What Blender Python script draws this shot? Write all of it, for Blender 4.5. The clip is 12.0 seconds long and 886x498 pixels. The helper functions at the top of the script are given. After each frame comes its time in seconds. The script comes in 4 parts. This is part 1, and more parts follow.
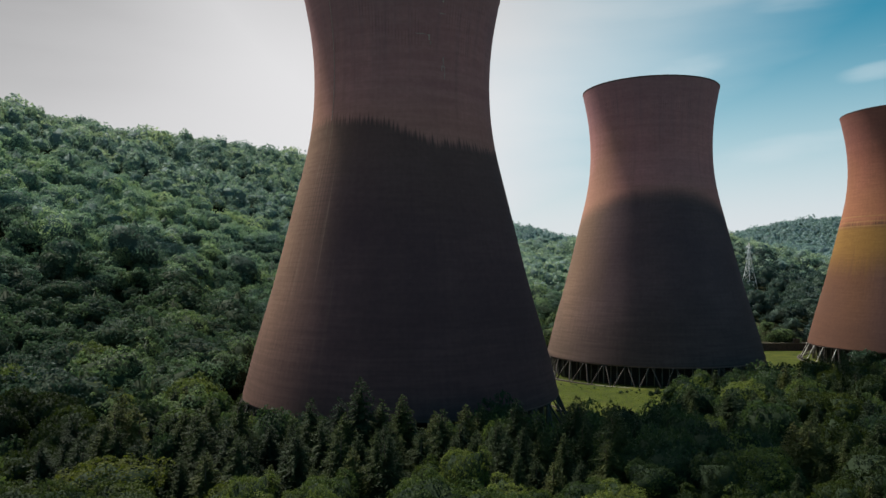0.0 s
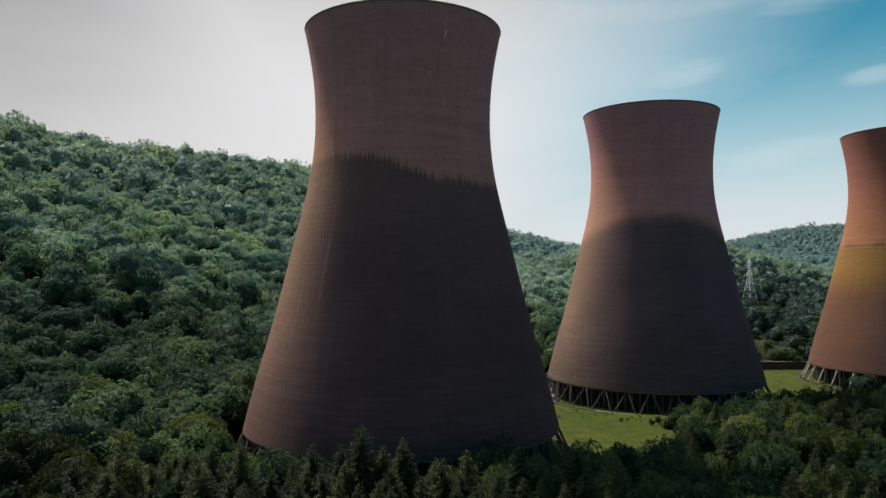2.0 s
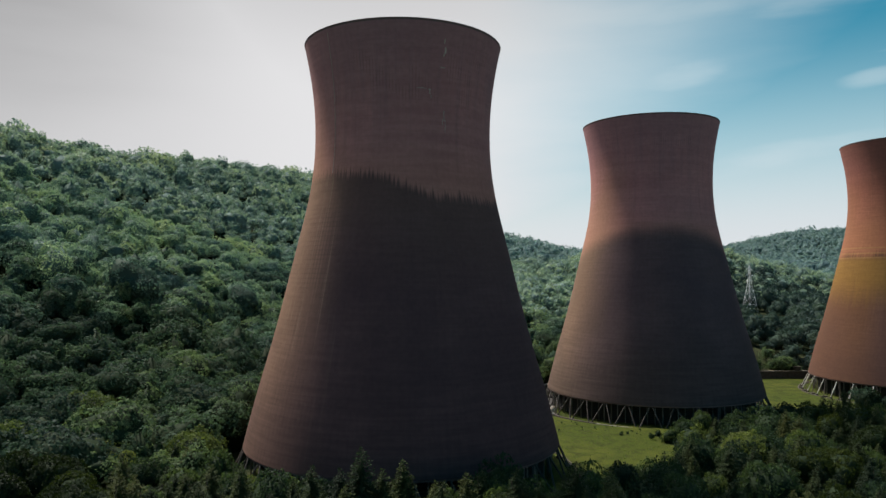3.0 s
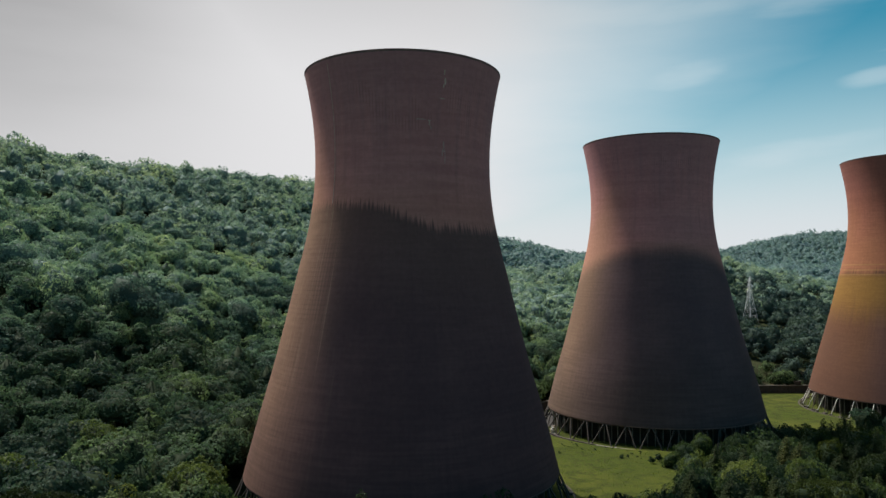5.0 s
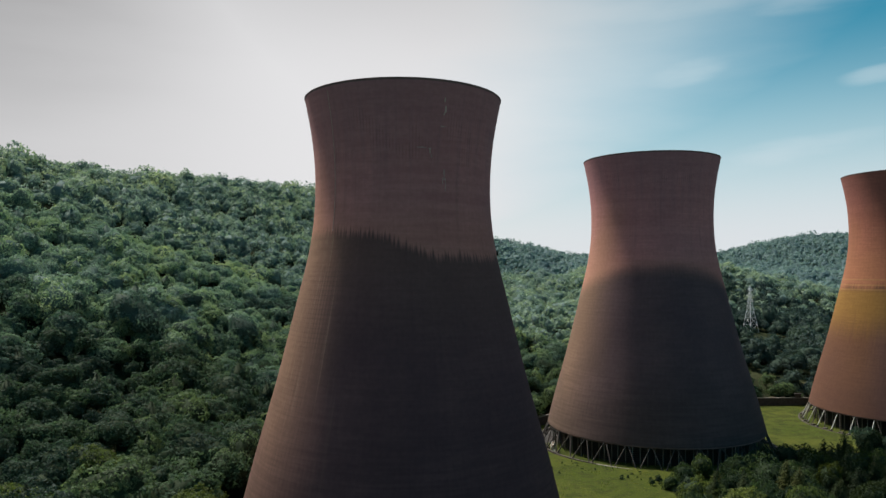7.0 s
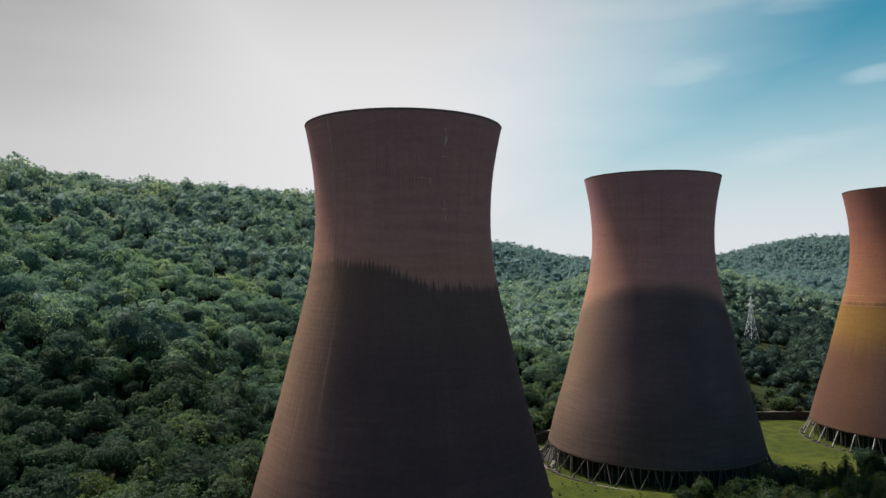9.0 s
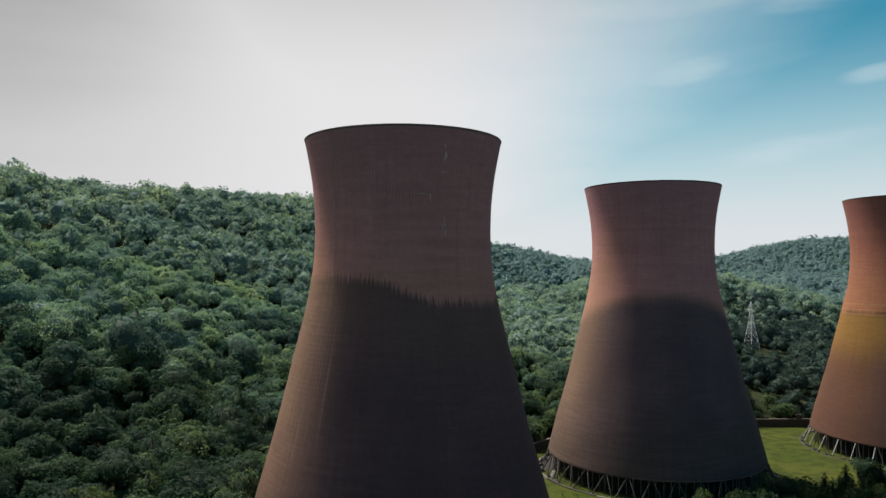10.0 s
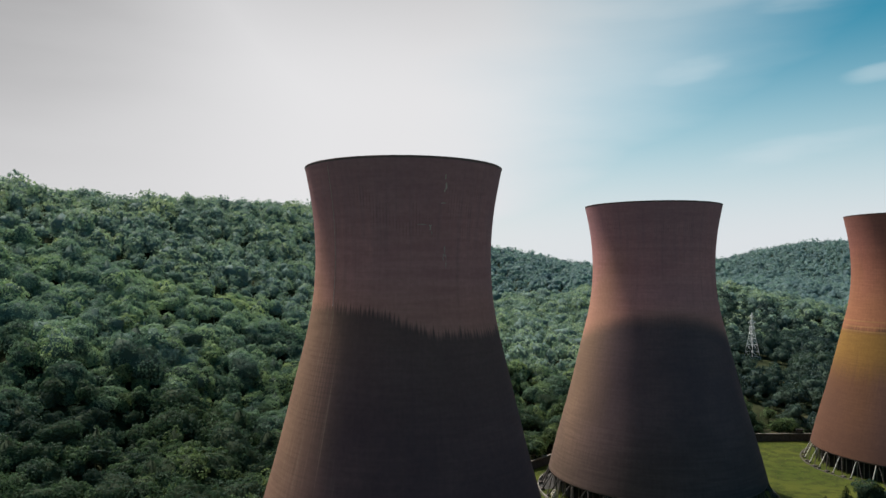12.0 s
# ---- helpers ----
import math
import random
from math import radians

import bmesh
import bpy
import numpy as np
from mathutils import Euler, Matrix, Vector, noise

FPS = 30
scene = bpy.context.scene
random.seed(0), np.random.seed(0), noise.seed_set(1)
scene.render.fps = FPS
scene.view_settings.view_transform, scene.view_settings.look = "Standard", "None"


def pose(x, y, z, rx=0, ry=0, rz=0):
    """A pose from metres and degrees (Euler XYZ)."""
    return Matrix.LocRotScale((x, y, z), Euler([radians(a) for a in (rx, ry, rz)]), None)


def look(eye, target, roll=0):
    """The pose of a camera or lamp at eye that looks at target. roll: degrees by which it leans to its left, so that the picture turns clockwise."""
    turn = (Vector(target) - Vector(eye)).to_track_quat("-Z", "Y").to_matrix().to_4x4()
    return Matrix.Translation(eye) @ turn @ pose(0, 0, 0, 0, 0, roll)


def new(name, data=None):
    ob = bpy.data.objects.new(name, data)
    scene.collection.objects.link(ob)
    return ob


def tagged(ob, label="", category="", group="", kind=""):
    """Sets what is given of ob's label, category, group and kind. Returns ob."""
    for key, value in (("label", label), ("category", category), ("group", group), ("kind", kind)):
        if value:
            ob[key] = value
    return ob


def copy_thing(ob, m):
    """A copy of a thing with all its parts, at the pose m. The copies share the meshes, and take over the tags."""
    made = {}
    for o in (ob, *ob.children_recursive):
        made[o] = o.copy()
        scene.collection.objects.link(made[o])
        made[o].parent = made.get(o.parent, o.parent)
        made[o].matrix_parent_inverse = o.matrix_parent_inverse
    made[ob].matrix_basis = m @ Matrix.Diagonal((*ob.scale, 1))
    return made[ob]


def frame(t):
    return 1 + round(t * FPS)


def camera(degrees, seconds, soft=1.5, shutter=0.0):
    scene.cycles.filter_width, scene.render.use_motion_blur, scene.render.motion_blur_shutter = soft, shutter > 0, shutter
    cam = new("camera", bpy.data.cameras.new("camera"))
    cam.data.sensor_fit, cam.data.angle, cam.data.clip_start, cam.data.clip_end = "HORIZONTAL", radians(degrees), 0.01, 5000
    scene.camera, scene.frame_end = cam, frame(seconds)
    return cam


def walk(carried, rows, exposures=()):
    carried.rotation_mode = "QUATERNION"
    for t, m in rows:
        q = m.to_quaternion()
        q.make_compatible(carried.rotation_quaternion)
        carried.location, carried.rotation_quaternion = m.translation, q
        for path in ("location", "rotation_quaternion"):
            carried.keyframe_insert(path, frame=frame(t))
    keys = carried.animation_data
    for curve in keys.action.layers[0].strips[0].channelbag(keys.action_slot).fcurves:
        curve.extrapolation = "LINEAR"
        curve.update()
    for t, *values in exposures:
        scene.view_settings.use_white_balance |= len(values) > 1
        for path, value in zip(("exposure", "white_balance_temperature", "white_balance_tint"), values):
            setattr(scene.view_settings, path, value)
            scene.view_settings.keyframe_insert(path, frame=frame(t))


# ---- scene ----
cam = camera(62.89, 12.0, soft=1.45)
# seconds, x, y, z in metres, then tilt, lean and turn in degrees
PATH = [
    (0.0, -0.000, 0.000, 40.220, 1.626, 0.054, -0.000),
    (0.5, -0.020, -0.050, 42.131, 1.642, 0.033, 0.021),
    (1.0, -0.009, -0.124, 44.135, 1.705, 0.018, 0.026),
    (1.5, -0.003, -0.271, 46.102, 1.779, 0.028, 0.030),
    (2.0, -0.004, -0.467, 48.149, 1.882, 0.030, 0.045),
    (2.5, 0.001, -0.624, 50.023, 1.952, 0.030, 0.041),
    (3.0, 0.022, -0.725, 52.004, 2.037, 0.047, 0.044),
    (5.0, 0.142, -0.951, 59.557, 2.053, 0.108, 0.074),
    (5.5, 0.113, -0.957, 61.354, 2.012, 0.101, 0.077),
    (6.0, 0.094, -0.935, 63.212, 1.965, 0.078, 0.078),
    (6.5, 0.080, -0.884, 65.182, 1.891, 0.035, 0.078),
    (7.0, 0.099, -0.842, 67.179, 1.836, 0.014, 0.080),
    (9.0, 0.162, -0.664, 74.907, 1.744, -0.015, 0.123),
    (9.5, 0.203, -0.631, 76.859, 1.733, -0.005, 0.132),
    (10.0, 0.240, -0.647, 78.872, 1.709, -0.009, 0.139),
    (10.5, 0.290, -0.657, 80.831, 1.680, -0.029, 0.163),
    (11.0, 0.375, -0.647, 82.792, 1.675, -0.041, 0.196),
    (11.5, 0.400, -0.674, 84.682, 1.668, -0.052, 0.199),
    (12.0, 0.384, -0.698, 86.548, 1.664, -0.056, 0.206),
]
walk(cam, [(t, pose(x, y, z, 90 + tilt, lean, turn)) for t, x, y, z, tilt, lean, turn in PATH], [(0.0, 0.31), (12.0, 0.31)])

# ---------------------------------------------------------------- light
SUN_TURN, SUN_HEIGHT = -42.0, 54.0          # degrees: clockwise from +y, and above the horizon
sun_way = Vector((math.sin(radians(SUN_TURN)) * math.cos(radians(SUN_HEIGHT)),
                  math.cos(radians(SUN_TURN)) * math.cos(radians(SUN_HEIGHT)),
                  math.sin(radians(SUN_HEIGHT))))
sun = new("sun", bpy.data.lights.new("sun", "SUN"))
sun.data.energy, sun.data.angle, sun.data.color = 3.9, radians(0.8), (1.0, 0.93, 0.82)
sun.matrix_world = look(sun_way * 100, (0, 0, 0))


class Nodes:
    """A short way to write node trees."""

    def __init__(self, tree):
        self.tree = tree
        tree.nodes.clear()

    def add(self, kind, *ins, **props):
        n = self.tree.nodes.new(kind)
        for k, v in props.items():
            if k in ("operation", "blend_type", "data_type", "interpolation_type", "sky_type", "attribute_name", "noise_dimensions", "feature"):
                setattr(n, k, v)
        for i, v in enumerate(ins):
            if v is None:
                continue
            if isinstance(v, bpy.types.NodeSocket):
                self.tree.links.new(v, n.inputs[i])
            else:
                n.inputs[i].default_value = v
        return n

    def math(self, op, a, b=None, c=None):
        return self.add("ShaderNodeMath", a, b, c, operation=op).outputs[0]

    def ramp(self, v, lo, hi, a=0.0, b=1.0):
        return self.add("ShaderNodeMapRange", v, lo, hi, a, b, interpolation_type="SMOOTHSTEP").outputs[0]

    def vec(self, x, y, z):
        return self.add("ShaderNodeCombineXYZ", x, y, z).outputs[0]

    def mix(self, f, a, b, how="MIX"):
        n = self.tree.nodes.new("ShaderNodeMix")
        n.data_type, n.blend_type = "RGBA", how
        for i, v in ((0, f), (6, a), (7, b)):
            if isinstance(v, bpy.types.NodeSocket):
                self.tree.links.new(v, n.inputs[i])
            else:
                n.inputs[i].default_value = v if i == 0 else (*v, 1.0)
        return n.outputs[2]


def noisy(nt, vec, scale, detail=3.0):
    n = nt.tree.nodes.new("ShaderNodeTexNoise")
    nt.tree.links.new(vec, n.inputs["Vector"])
    n.inputs["Scale"].default_value, n.inputs["Detail"].default_value = scale, detail
    return n.outputs[0]


# sky: clear blue away from the sun, a bright veil of thin cloud round it, wisps between
world = bpy.data.worlds.new("sky")
scene.world = world
world.use_nodes = True
w = Nodes(world.node_tree)
way = w.add("ShaderNodeTexCoord").outputs["Generated"]
sky = w.add("ShaderNodeTexSky", sky_type="NISHITA")
sky.sun_disc, sky.sun_elevation, sky.sun_rotation = False, radians(SUN_HEIGHT), radians(SUN_TURN)
sky.air_density, sky.dust_density, sky.ozone_density = 1.0, 0.6, 2.0
# the veil is a bank of thin cloud low on the sunny side
bank = pose(0, 0, 0, 20, 0, -SUN_TURN).to_3x3() @ Vector((0, 1, 0))
dot = w.add("ShaderNodeVectorMath", way, tuple(bank), operation="DOT_PRODUCT").outputs["Value"]
xyz = w.add("ShaderNodeSeparateXYZ", way)
flat_way = w.vec(xyz.outputs[0], xyz.outputs[1], w.math("MULTIPLY", xyz.outputs[2], 5.0))
wisp = noisy(w, flat_way, 1.7, 6.0)
veil = w.ramp(w.math("ADD", dot, w.math("MULTIPLY", w.math("SUBTRACT", wisp, 0.5), 0.30)), 0.29, 0.78)
low = w.ramp(xyz.outputs[2], 0.34, 0.02, 0.0, 0.95)
fine = w.ramp(noisy(w, w.vec(w.math("MULTIPLY", xyz.outputs[0], 1.2), xyz.outputs[1], w.math("MULTIPLY", xyz.outputs[2], 6.0)), 3.1, 7.0), 0.50, 0.85, 0.0, 0.35)
round_sun = w.add("ShaderNodeVectorMath", way, tuple(sun_way), operation="DOT_PRODUCT").outputs["Value"]
# separate feathers of high cloud: direction, half width and height in degrees, slant
feather = 0.0
for turn_to, lift_to, half, tall, slant in ((25.5, 8.6, 5.0, 1.0, 0.18), (18.4, 14.6, 2.6, 0.8, 0.12), (15.5, 19.6, 8.0, 1.0, -0.03), (28.0, 19.0, 5.0, 1.1, -0.05), (31.0, 13.3, 2.0, 0.5, 0.1)):
    du = w.math("DIVIDE", w.math("SUBTRACT", w.math("ARCTAN2", xyz.outputs[0], xyz.outputs[1]), radians(turn_to)), radians(half))
    dv = w.math("DIVIDE", w.math("SUBTRACT", w.math("SUBTRACT", w.math("ARCSINE", xyz.outputs[2]), radians(lift_to)), w.math("MULTIPLY", du, radians(half) * slant)), radians(tall))
    off = w.math("ADD", w.math("ADD", w.math("MULTIPLY", du, du), w.math("MULTIPLY", dv, dv)), w.math("MULTIPLY", w.math("SUBTRACT", noisy(w, flat_way, 7.0, 7.0), 0.5), 4.5))
    feather = w.math("MAXIMUM", feather, w.ramp(off, 1.7, -0.8, 0.0, 0.36))
fac = w.math("MAXIMUM", w.math("MAXIMUM", veil, low), w.math("MAXIMUM", fine, w.ramp(round_sun, 0.80, 0.90)))
fac = w.math("SUBTRACT", 1.0, w.math("MULTIPLY", w.math("SUBTRACT", 1.0, fac), w.math("SUBTRACT", 1.0, feather)))
blue = w.mix(1.0, sky.outputs[0], (0.19, 1.04, 1.0), "MULTIPLY")
a = w.add("ShaderNodeBackground", blue, 0.065)
# thin cloud brightens towards the sun
az = w.math("ARCTAN2", xyz.outputs[0], xyz.outputs[1])
el = w.math("ARCSINE", xyz.outputs[2])
haze = w.mix(w.ramp(el, radians(2), radians(13)), (0.905, 0.92, 0.965), (0.78, 0.915, 0.97))
cloud = w.mix(w.ramp(dot, 0.50, 0.80), haze, (0.945, 0.94, 0.955))
# the cloud is dimmed high up and to the left: lens vignetting put into its strength
falloff = w.math("MULTIPLY", w.ramp(az, radians(-8), radians(-36)), w.ramp(el, radians(4), radians(24), 0.3, 1.0))
falloff = w.math("MAXIMUM", falloff, w.ramp(el, radians(12), radians(27), 0.0, 0.45))
falloff = w.math("MULTIPLY", falloff, w.ramp(wisp, 0.25, 0.75, 0.8, 1.1))
b = w.add("ShaderNodeBackground", cloud, w.math("ADD", w.math("SUBTRACT", 0.67, w.math("MULTIPLY", falloff, 0.42)), w.math("MULTIPLY", w.math("POWER", w.ramp(round_sun, 0.84, 1.0), 1.3), 3.6)))
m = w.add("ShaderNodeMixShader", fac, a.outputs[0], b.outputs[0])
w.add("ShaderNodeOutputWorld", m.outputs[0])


# ---------------------------------------------------------------- materials
def material(name):
    mt = bpy.data.materials.new(name)
    mt.use_nodes = True
    return mt, Nodes(mt.node_tree)


def surface(nt, colour, rough=0.85, bump=None, strength=0.4, distance=0.05, metal=0.0, spec=0.3):
    n = nt.tree.nodes.new("ShaderNodeBsdfPrincipled")
    for key, v in (("Base Color", colour), ("Roughness", rough), ("Metallic", metal), ("Specular IOR Level", spec)):
        if isinstance(v, bpy.types.NodeSocket):
            nt.tree.links.new(v, n.inputs[key])
        else:
            n.inputs[key].default_value = (*v, 1.0) if key == "Base Color" else v
    if bump is not None:
        bm_node = nt.tree.nodes.new("ShaderNodeBump")
        bm_node.inputs["Strength"].default_value, bm_node.inputs["Distance"].default_value = strength, distance
        nt.tree.links.new(bump, bm_node.inputs["Height"])
        nt.tree.links.new(bm_node.outputs[0], n.inputs["Normal"])
    nt.add("ShaderNodeOutputMaterial", n.outputs[0])
    return n


def shell_material(name, line, tilt, edge, yellow, seed, warm=(1.0, 1.0, 1.0), drips=5.4, soft=3.2, arch=0.0, drop=0.0, comb_drips=0.0, seams=0.35, soil=(0.072, 0.039, 0.039), bare=((0.170, 0.112, 0.076), (0.212, 0.140, 0.092)),
                   black=((0.066, 0.044, 0.053), (0.108, 0.071, 0.082))):
    """Red-brown pigmented concrete. Below the height line, from the direction edge on, it is black with damp growth
    that ends above in drips; yellow is the strength of a lichen band on the sunny side."""
    mt, nt = material(name)
    at = nt.add("ShaderNodeTexCoord").outputs["Object"]
    s = nt.add("ShaderNodeSeparateXYZ", at)
    x, y, z = s.outputs
    turn = nt.math("ARCTAN2", x, nt.math("MULTIPLY", y, -1.0))
    around = nt.math("MULTIPLY", turn, 30.0)
    sheet = nt.vec(around, seed, z)                                  # unrolled wall, in metres
    blot = noisy(nt, sheet, 0.055, 5.0)
    grain = noisy(nt, at, 0.9, 6.0)
    streak = noisy(nt, nt.vec(nt.math("MULTIPLY", around, 0.55), seed, nt.math("MULTIPLY", z, 0.028)), 1.0, 5.0)
    band = noisy(nt, nt.vec(seed, nt.math("MULTIPLY", turn, 0.6), nt.math("MULTIPLY", z, 0.42)), 1.0, 4.0)
    base = nt.mix(nt.ramp(blot, 0.3, 0.7), (0.312, 0.136, 0.132), (0.394, 0.172, 0.162))
    base = nt.mix(nt.ramp(band, 0.38, 0.66, 0.0, 0.75), base, (0.396, 0.180, 0.168))
    base = nt.mix(nt.ramp(streak, 0.50, 0.75, 0.0, 0.20), base, (0.10, 0.074, 0.069))
    # the top is greyer and darker with soot
    soot = nt.ramp(nt.math("ADD", z, nt.math("MULTIPLY", nt.math("SUBTRACT", streak, 0.5), 26.0)), 86.0, 112.0, 0.0, 0.6)
    base = nt.mix(soot, base, (0.250, 0.136, 0.146))
    flush = nt.math("MULTIPLY", nt.ramp(z, line - 6.0, line), nt.ramp(z, line + 17.0, line + 2.0))
    base = nt.mix(nt.math("MULTIPLY", flush, 0.55), base, (0.375, 0.156, 0.118))
    # the side towards the sun is tinted tan: warm sunlight put into the colour
    base = nt.mix(nt.math("MULTIPLY", nt.ramp(turn, -0.45, -1.15, 0.0, 0.8), nt.ramp(nt.math("ADD", z, nt.math("MULTIPLY", blot, 24.0)), 116.0, 86.0)), base, (0.318, 0.166, 0.108))
    base = nt.mix(1.0, base, warm, "MULTIPLY")
    # drips along the upper edge of the damp part
    drip = noisy(nt, nt.vec(nt.math("MULTIPLY", around, 1.0), seed + 3.0, nt.math("MULTIPLY", z, 0.02)), 1.9, 2.0)
    sway = noisy(nt, nt.vec(nt.math("MULTIPLY", around, 0.06), seed + 9.0, 0.0), 1.0, 2.0)
    edge_z = nt.math("ADD", nt.math("ADD", nt.math("MULTIPLY", turn, tilt), nt.math("ADD", line, nt.math("MULTIPLY", nt.math("COSINE", nt.math("ADD", turn, 0.1)), arch))),
                     nt.math("ADD", nt.math("MULTIPLY", nt.math("SUBTRACT", drip, 0.5), drips), nt.math("MULTIPLY", nt.math("SUBTRACT", sway, 0.5), drips * 1.25)))
    if drop:                                                  # the edge steps down from one side to the other, with a comb of runs
        edge_z = nt.math("ADD", edge_z, nt.ramp(turn, -0.42, 0.52, drop, 0.0))
        tooth = nt.math("ABSOLUTE", nt.math("SUBTRACT", nt.math("FRACT", nt.math("ADD", nt.math("MULTIPLY", turn, 150 / math.tau), nt.math("MULTIPLY", drip, 1.4))), 0.5))
        edge_z = nt.math("ADD", edge_z, nt.math("MULTIPLY", nt.math("MULTIPLY", tooth, comb_drips), nt.ramp(drip, 0.35, 0.65, 0.15, 1.3)))
    below = nt.ramp(nt.math("SUBTRACT", edge_z, z), -0.3, soft)
    side = nt.ramp(nt.math("ADD", turn, nt.math("MULTIPLY", nt.math("SUBTRACT", blot, 0.5), 0.35)), edge - 0.45, edge + 0.30)
    old = nt.ramp(nt.math("ADD", blot, nt.math("MULTIPLY", streak, 0.4)), 0.35, 0.95, 0.98, 0.86)
    damp = nt.math("MULTIPLY", nt.math("MULTIPLY", below, side), old)
    if drop:                                                  # the growth is young and thin near its upper edge
        damp = nt.math("MULTIPLY", damp, nt.ramp(nt.math("ADD", nt.math("SUBTRACT", edge_z, z), nt.math("MULTIPLY", nt.math("SUBTRACT", blot, 0.5), 30.0)), 4.0, 30.0, 0.82, 1.06))
    brown = nt.mix(nt.math("MULTIPLY", below, 0.85), base, nt.mix(blot, *bare))
    wall = nt.mix(damp, brown, nt.mix(blot, *black))
    if drop:                                                  # pale lime runs down the washed flank
        run = noisy(nt, nt.vec(nt.math("MULTIPLY", around, 1.3), seed + 21.0, nt.math("MULTIPLY", z, 0.022)), 1.0, 3.0)
        flank = nt.math("MULTIPLY", nt.math("MULTIPLY", nt.ramp(turn, -0.30, -0.55), nt.ramp(turn, -1.25, -0.85)), nt.math("MULTIPLY", below, nt.ramp(z, 26.0, 48.0, 0.25, 1.0)))
        wall = nt.mix(nt.math("MULTIPLY", flank, nt.ramp(run, 0.54, 0.70, 0.0, 0.34)), wall, (0.330, 0.222, 0.150))
    grime = nt.ramp(nt.math("ADD", z, nt.math("MULTIPLY", nt.math("SUBTRACT", blot, 0.5), 40.0)), 48.0, 6.0, 0.0, 0.85)
    wall = nt.mix(grime, wall, nt.mix(0.5 if yellow else 0.75, wall, soil))
    if yellow:
        lich = nt.math("MULTIPLY", nt.ramp(nt.math("ADD", z, nt.math("MULTIPLY", streak, 8.0)), 41.0, 58.0), nt.ramp(z, 62.5, 60.0))
        wall = nt.mix(nt.math("MULTIPLY", lich, yellow), wall, (0.26, 0.145, 0.030))
        for top in (66.0, 63.6, 61.6):
            ring = nt.math("MULTIPLY", nt.ramp(z, top - 0.5, top - 0.2), nt.ramp(z, top + 0.45, top + 0.2))
            wall = nt.mix(nt.math("MULTIPLY", ring, 0.45), wall, (0.32, 0.18, 0.075))
    # combed drip marks near the top
    comb = nt.math("FRACT", nt.math("MULTIPLY", turn, 190 / math.tau))
    mark = nt.math("MULTIPLY", nt.math("MULTIPLY", nt.ramp(comb, 0.30, 0.45), nt.ramp(comb, 0.72, 0.58)), nt.math("MULTIPLY", nt.ramp(noisy(nt, sheet, 0.11, 2.0), 0.52, 0.64), nt.math("MULTIPLY", nt.ramp(z, 90.0, 96.0), nt.ramp(z, 110.0, 104.0))))
    wall = nt.mix(nt.math("MULTIPLY", mark, 0.22), wall, (0.045, 0.032, 0.032))
    # formwork seams: relief that raking light shows, put into the colour on the sunlit side
    seam = nt.math("FRACT", nt.math("MULTIPLY", turn, 168 / math.tau))
    seam = nt.math("MULTIPLY", nt.ramp(seam, 0.30, 0.48), nt.ramp(seam, 0.70, 0.52))
    row = nt.math("FRACT", nt.math("MULTIPLY", z, 1 / 1.15))
    row = nt.math("MULTIPLY", nt.ramp(row, 0.28, 0.48), nt.ramp(row, 0.72, 0.52))
    sunward = nt.math("MULTIPLY", nt.math("MULTIPLY", nt.ramp(turn, -0.42, -0.62), nt.ramp(z, line + 2.0, line - 6.0)), nt.ramp(noisy(nt, sheet, 0.07, 3.0), 0.40, 0.60, 0.15 * seams, seams))
    grid = nt.math("MULTIPLY", sunward, nt.math("ADD", nt.math("MULTIPLY", seam, 0.30), nt.math("MULTIPLY", row, 0.26)))
    wall = nt.mix(grid, wall, (0.045, 0.032, 0.030))
    # lift joints every 1.4 m
    lift = nt.math("FRACT", nt.math("MULTIPLY", z, 1 / 1.4))
    joint = nt.math("MULTIPLY", nt.ramp(lift, 0.0, 0.07), nt.ramp(lift, 1.0, 0.93))
    gaps = nt.math("MULTIPLY", nt.math("SUBTRACT", 1.0, joint), nt.ramp(blot, 0.40, 0.70, 0.0, 0.07))
    wall = nt.mix(gaps, wall, (0.05, 0.036, 0.033))
    wall = nt.mix(0.25, wall, nt.mix(grain, (0.15, 0.15, 0.15), (0.85, 0.85, 0.85)), "OVERLAY")
    # fine run marks and rain-washed rows
    runs = noisy(nt, nt.vec(nt.math("MULTIPLY", around, 1.5), seed + 5.0, nt.math("MULTIPLY", z, 0.10)), 1.0, 5.0)
    rows = noisy(nt, nt.vec(nt.math("MULTIPLY", around, 0.10), seed + 7.0, nt.math("MULTIPLY", z, 1.3)), 1.0, 4.0)
    worn = nt.ramp(nt.math("ADD", nt.math("MULTIPLY", runs, 0.6), nt.math("MULTIPLY", rows, 1.4)), 0.7, 1.3)
    wall = nt.mix(nt.math("ADD", nt.ramp(blot, 0.3, 0.7, 0.04, 0.14), nt.ramp(z, 42.0, 12.0, 0.0, 0.0 if yellow else 0.12)), wall, nt.mix(worn, (0.22, 0.21, 0.21), (0.78, 0.78, 0.77)), "OVERLAY")
    high = nt.math("ADD", nt.math("MULTIPLY", joint, 0.4), nt.math("MULTIPLY", grain, 0.6))
    surface(nt, wall, 0.9, high, 0.14, 0.08, spec=0.12)
    return mt


def concrete_material(name, light, dark, scale=0.6):
    mt, nt = material(name)
    at = nt.add("ShaderNodeTexCoord").outputs["Object"]
    pick = nt.add("ShaderNodeObjectInfo").outputs["Random"]
    n1, n2 = noisy(nt, at, scale, 5.0), noisy(nt, at, scale * 9, 4.0)
    c = nt.mix(nt.ramp(nt.math("ADD", n1, nt.math("MULTIPLY", pick, 0.25)), 0.35, 0.85), light, dark)
    c = nt.mix(nt.math("MULTIPLY", n2, 0.35), c, dark)
    surface(nt, c, 0.88, n2, 0.5, 0.03)
    return mt


